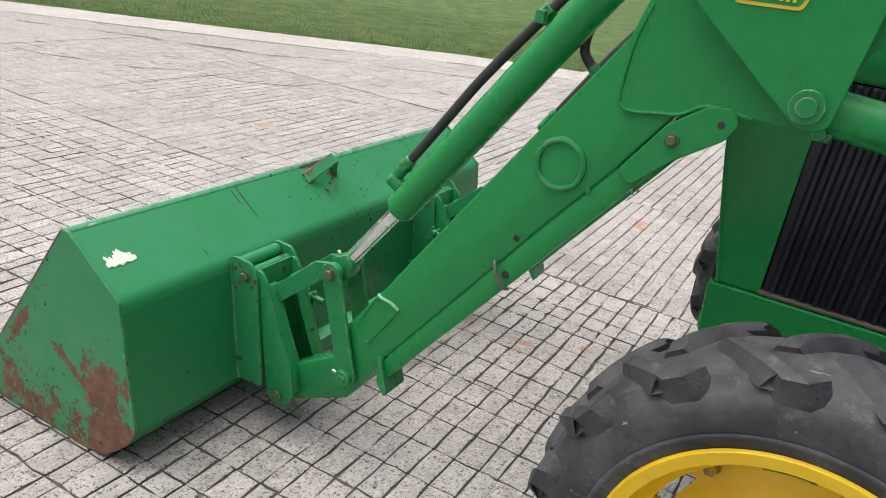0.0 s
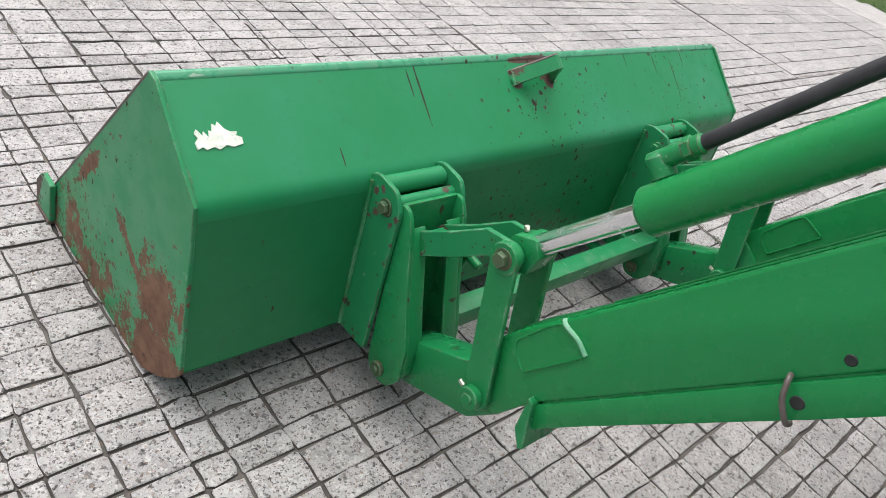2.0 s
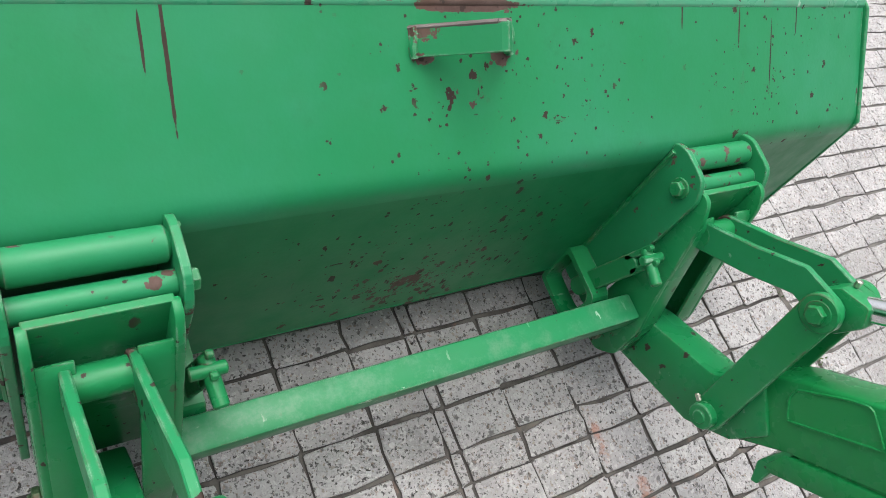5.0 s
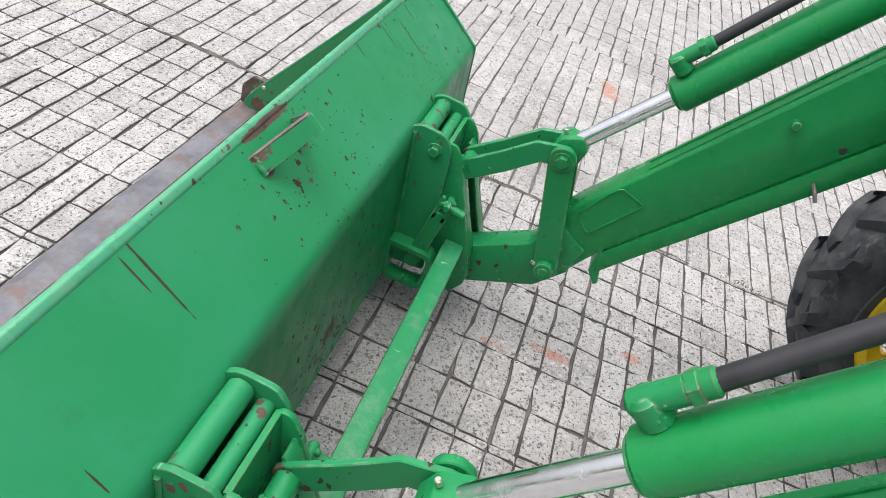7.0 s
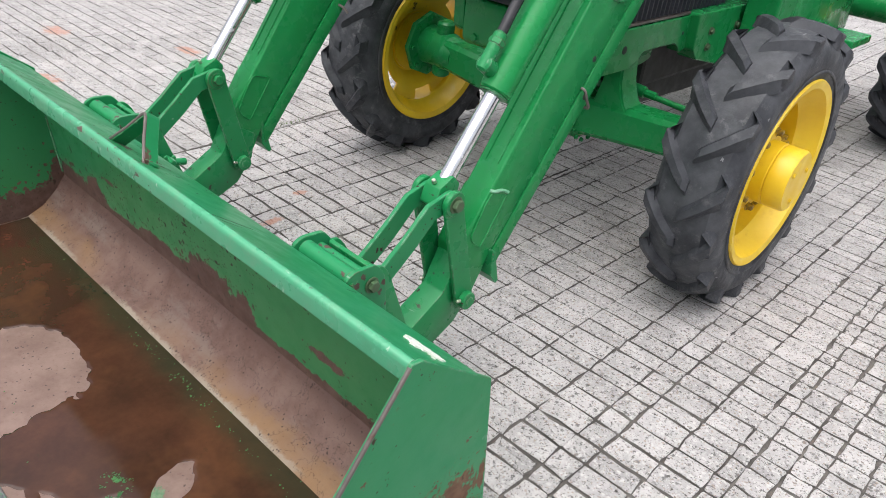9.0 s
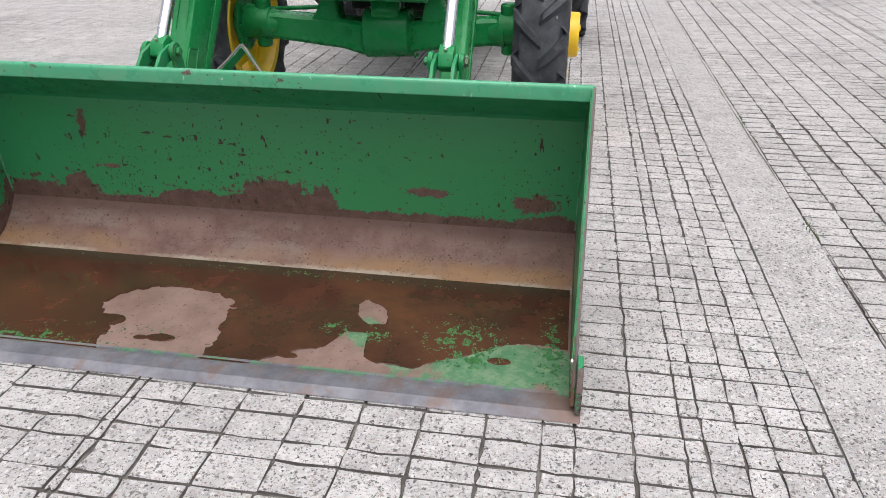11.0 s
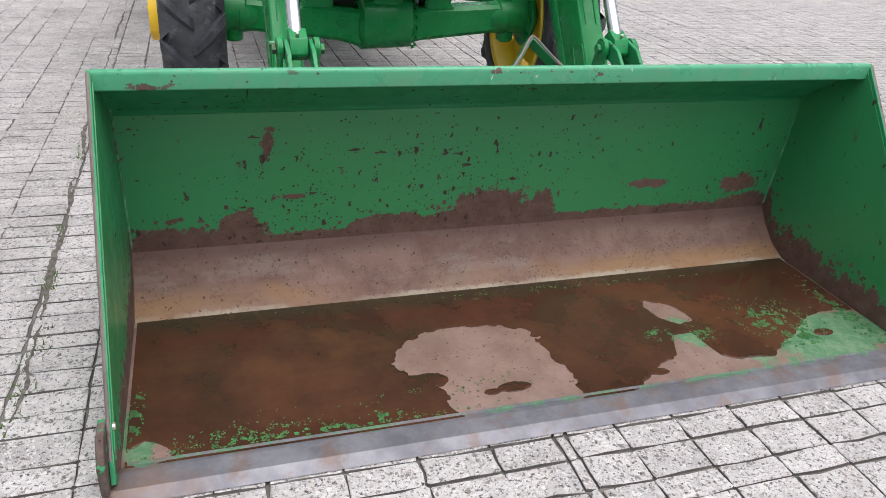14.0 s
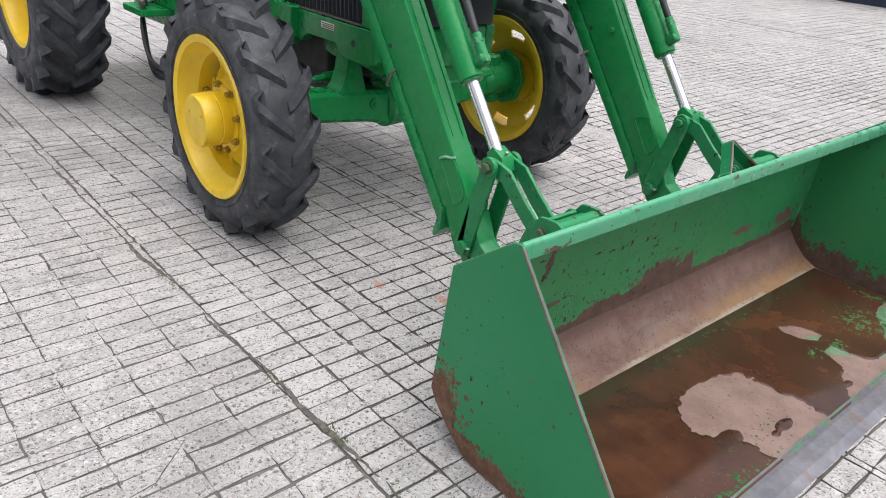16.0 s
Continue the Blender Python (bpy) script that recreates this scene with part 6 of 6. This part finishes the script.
def slab(name, corners, z=0.0, jag=0.0, material=None):
    """A plain slab with its own thickness, its rim slightly broken."""
    pts = []
    for i in range(len(corners)):
        a, b = Vector(corners[i]), Vector(corners[(i + 1) % len(corners)])
        n = max(1, int((b - a).length / 0.12)) if jag else 1
        n = min(n, 60)
        for k in range(n):
            p = a + (b - a) * k / n
            pts.append((p.x + random.gauss(0, jag), p.y + random.gauss(0, jag)))
    bm = bmesh.new()
    top = [bm.verts.new((x, y, z)) for x, y in pts]
    low = [bm.verts.new((x, y, -0.014)) for x, y in pts]
    bm.faces.new(top)
    for i in range(len(pts)):
        j = (i + 1) % len(pts)
        bm.faces.new((top[i], top[j], low[j], low[i]))
    ob = part(name, bm, material or M_CONC_SMOOTH, pavement)
    return ob


random.seed(21)
EDGE_LINE = [(9.6, 0.9), (8.75, 2.2), (7.85, 3.95), (6.3, 5.95), (4.1, 8.95), (0, 14), (-8, 24)]
slab("edge_strip", EDGE_LINE + [(x - 0.72, y - 0.50) for x, y in EDGE_LINE[::-1]], 0.0035, 0.012, M_STRIP)
slab("worn_strip", [(-1.942, -9), (-1.692, -9), (-1.692, 8.2), (-1.942, 8.2)], -0.0008, 0.002)
slab("worn_filling", [(1.300, 0.905), (4.2, 0.905), (4.2, 6.2), (1.296, 6.2)], -0.0065, material=M_FILL)
slab("worn_filling", [(1.300, -7.0), (3.0, -7.0), (3.0, 0.895), (1.296, 0.895)], -0.0055, material=M_FILL)
slab("apron_slab", [(4.21, 0.91), (9.4, 0.91), (8.7, 2.15), (7.8, 3.9), (6.25, 5.9), (4.21, 8.6)], -0.0075, 0.008)
slab("apron_slab", [(-8, 8.22), (1.298, 8.22), (1.298, 12.3), (-8, 23)], -0.001, 0.008)
slab("apron_slab", [(1.317, 6.22), (4.2, 6.22), (4.2, 8.6), (1.317, 12.2)], -0.0012, 0.008)
slab("apron_slab", [(-29, 6.02), (-8.02, 6.02), (-8.02, 23), (-29, 48)], -0.001)
slab("apron_slab", [(-29, -39), (-15.02, -39), (-15.02, 6.0), (-29, 6.0)], -0.001)
slab("apron_slab", [(-8.0, -39), (14, -39), (14, -7.02), (1.317, -7.02), (1.29, -12.9), (-1.69, -12.9), (-1.72, -9.02), (-8.0, -9.02)], -0.001)

# long cracks between the slabs, filled with dirt and a few weeds
def crack(name, points, width, lump=1.0):
    """A ragged dirt-filled line, wandering smoothly and breaking off where it closes up."""
    line = []
    for a, b in zip(points, points[1:]):
        a, b = Vector(a), Vector(b)
        steps = max(2, min(220, int((b - a).length / (0.012 if abs(a.x) < 2.5 and abs(a.y) < 3 else 0.03))))
        line += [a + (b - a) * (k / steps) for k in range(steps)]
    line.append(Vector(points[-1]))
    bm = bmesh.new()
    prev = None
    for i, p in enumerate(line):
        d = (line[min(i + 1, len(line) - 1)] - line[max(i - 1, 0)]).normalized()
        n = Vector((-d.y, d.x))
        p = p + n * width * (0.9 * noise.noise(Vector((p.x * 3.0, p.y * 3.0, 4.0))) + 0.5 * noise.noise(Vector((p.x * 17, p.y * 17, 2.0))))
        k = 0.45 + 0.9 * noise.noise(Vector((p.x * 2.3, p.y * 2.3, 9.0))) * lump
        wl = width * (k + 0.55 * noise.noise(Vector((p.x * 45, p.y * 45, 1.0)))) / 2
        wr = width * (k + 0.55 * noise.noise(Vector((p.x * 45, p.y * 45, 7.0)))) / 2
        if wl + wr < 0.0014:
            prev = None
            continue
        l, r = p + n * wl, p - n * wr
        cur = (bm.verts.new((l.x, l.y, 0.0022)), bm.verts.new((r.x, r.y, 0.0022)))
        if prev:
            bm.faces.new((prev[0], prev[1], cur[1], cur[0]))
        prev = cur
    return part(name, bm, M_CRACK, pavement, "dark dirt-filled joint between slabs")


crack("slab_joint", [(1.36, -7), (1.345, -3.2), (1.335, -1.7), (1.318, -1.2), (1.302, -0.79), (1.300, -0.46), (1.282, -0.11), (1.270, 0.36), (1.30, 0.9), (1.30, 2.0), (1.30, 6.0)], 0.021, 1.8)
crack("slab_joint", [(-1.93, -9), (-1.925, -1.74), (-1.934, -0.86), (-1.952, -0.31), (-1.945, 6)], 0.007)
crack("slab_joint", [(1.31, 0.90), (2.2, 0.90), (3.2, 0.895), (4.2, 0.91), (9.0, 0.90)], 0.010)
crack("slab_joint", [(1.31, 4.21), (2.2, 4.22), (3.2, 4.20), (4.2, 4.21)], 0.02)
crack("slab_joint", [(4.205, 8.5), (4.21, 6.0), (4.20, 4.0), (4.22, 2.0), (4.20, 0.9)], 0.02)
crack("slab_joint", [(3.3, 7.5), (4.07, 6.28), (4.45, 5.56), (4.76, 4.87), (5.4, 4.14), (6.2, 3.0), (7.6, 0.9)], 0.07)
crack("slab_joint", [(1.30, 7.4), (2.2, 6.2), (2.83, 4.76), (3.24, 4.47), (3.34, 3.83), (3.71, 3.47), (4.57, 3.29)], 0.035, 1.4)
crack("slab_joint", [(3.75, 3.35), (3.8, 3.23), (3.66, 2.92), (3.7, 2.66)], 0.03, 1.4)
crack("slab_joint", [(4.2, 2.9), (4.9, 2.5), (5.2, 2.0), (6.1, 1.9)], 0.025)
crack("slab_joint", [(2.05, -0.50), (1.78, -0.47), (1.60, -0.49), (1.45, -0.465), (1.31, -0.44)], 0.006)
crack("slab_joint", [(2.0, -0.79), (1.65, -0.83), (1.32, -0.79)], 0.006)
crack("slab_joint", [(2.1, -0.20), (1.76, -0.25), (1.49, -0.49), (1.33, -0.62)], 0.006)

# lawn blades beyond the yard
random.seed(17)
verts, faces = [], []


def blade(x, y, z, h, w):
    a = random.uniform(0, 6.283)
    lx, ly = random.gauss(0, h * 0.5), random.gauss(0, h * 0.5)
    b = len(verts)
    verts.extend(((x - w * math.cos(a), y - w * math.sin(a), z), (x + w * math.cos(a), y + w * math.sin(a), z), (x + lx, y + ly, z + h)))
    faces.append((b, b + 1, b + 2))


count = 0
while count < 60000:
    t = random.random()
    far = random.random() ** 1.6 * 7
    ex, ey = 3.6 + 5.6 * t, 9.6 - 8.0 * t
    x, y = ex + 0.82 * far + random.gauss(0, 0.05), ey + 0.57 * far + random.gauss(0, 0.05)
    blade(x, y, -0.05, random.uniform(0.008, 0.030) * (1 - far * 0.10), random.uniform(0.003, 0.007) * (1 + far * 0.05))
    count += 1
for x, y in ((1.30, -0.46), (1.285, -0.15), (1.27, 0.2), (1.28, 0.42), (1.32, -1.2), (-1.93, -1.9), (-1.94, -0.5), (5.0, 2.45), (6.6, 2.4), (5.3, 4.3), (4.97, 4.75), (5.15, 4.55), (4.6, 5.2)):
    for _ in range(40):
        blade(random.gauss(x, 0.015), random.gauss(y, 0.05), 0.002, random.uniform(0.006, 0.02), random.uniform(0.0015, 0.003))
me = bpy.data.meshes.new("grass")
me.from_pydata(verts, [], faces)
me.materials.append(M_GRASS)
tagged(new("grass", me), "short mown green grass beside the yard", "grass", kind="stuff")

# pale rubble at the lawn's far side
random.seed(23)
bm = bmesh.new()
for i in range(90):
    x, y = random.uniform(6.5, 12.5), 0
    y = 15.6 - 0.42 * (x - 6.5) + random.gauss(0, 0.25)
    m = bmesh.ops.create_icosphere(bm, subdivisions=1, radius=random.uniform(0.06, 0.2), matrix=Matrix.Translation((x, y, -0.02)) @ Matrix.Diagonal((1, random.uniform(0.6, 1.2), random.uniform(0.4, 0.8), 1)))
    for v in m["verts"]:
        v.co += Vector((random.gauss(0, 0.015), random.gauss(0, 0.015), random.gauss(0, 0.012)))
tagged(part("rubble", bm, M_STONE), "low bank of pale rubble stones beyond the lawn", "rubble", kind="stuff")

# dark shed wall far across the yard
bm = box(-13.30, -13.06, -14.0, -2.5, 0.0, 2.6, 0.01)
for i in range(38):
    y = -13.85 + i * 0.30
    prism([(y, 0.06), (y + 0.05, 0.06), (y + 0.05, 2.55), (y, 2.55)], -13.065, -13.03, 0.004, bm)
tagged(part("wall_west", bm, M_NAVY), "dark blue ribbed steel shed wall across the yard", "wall", kind="structure")
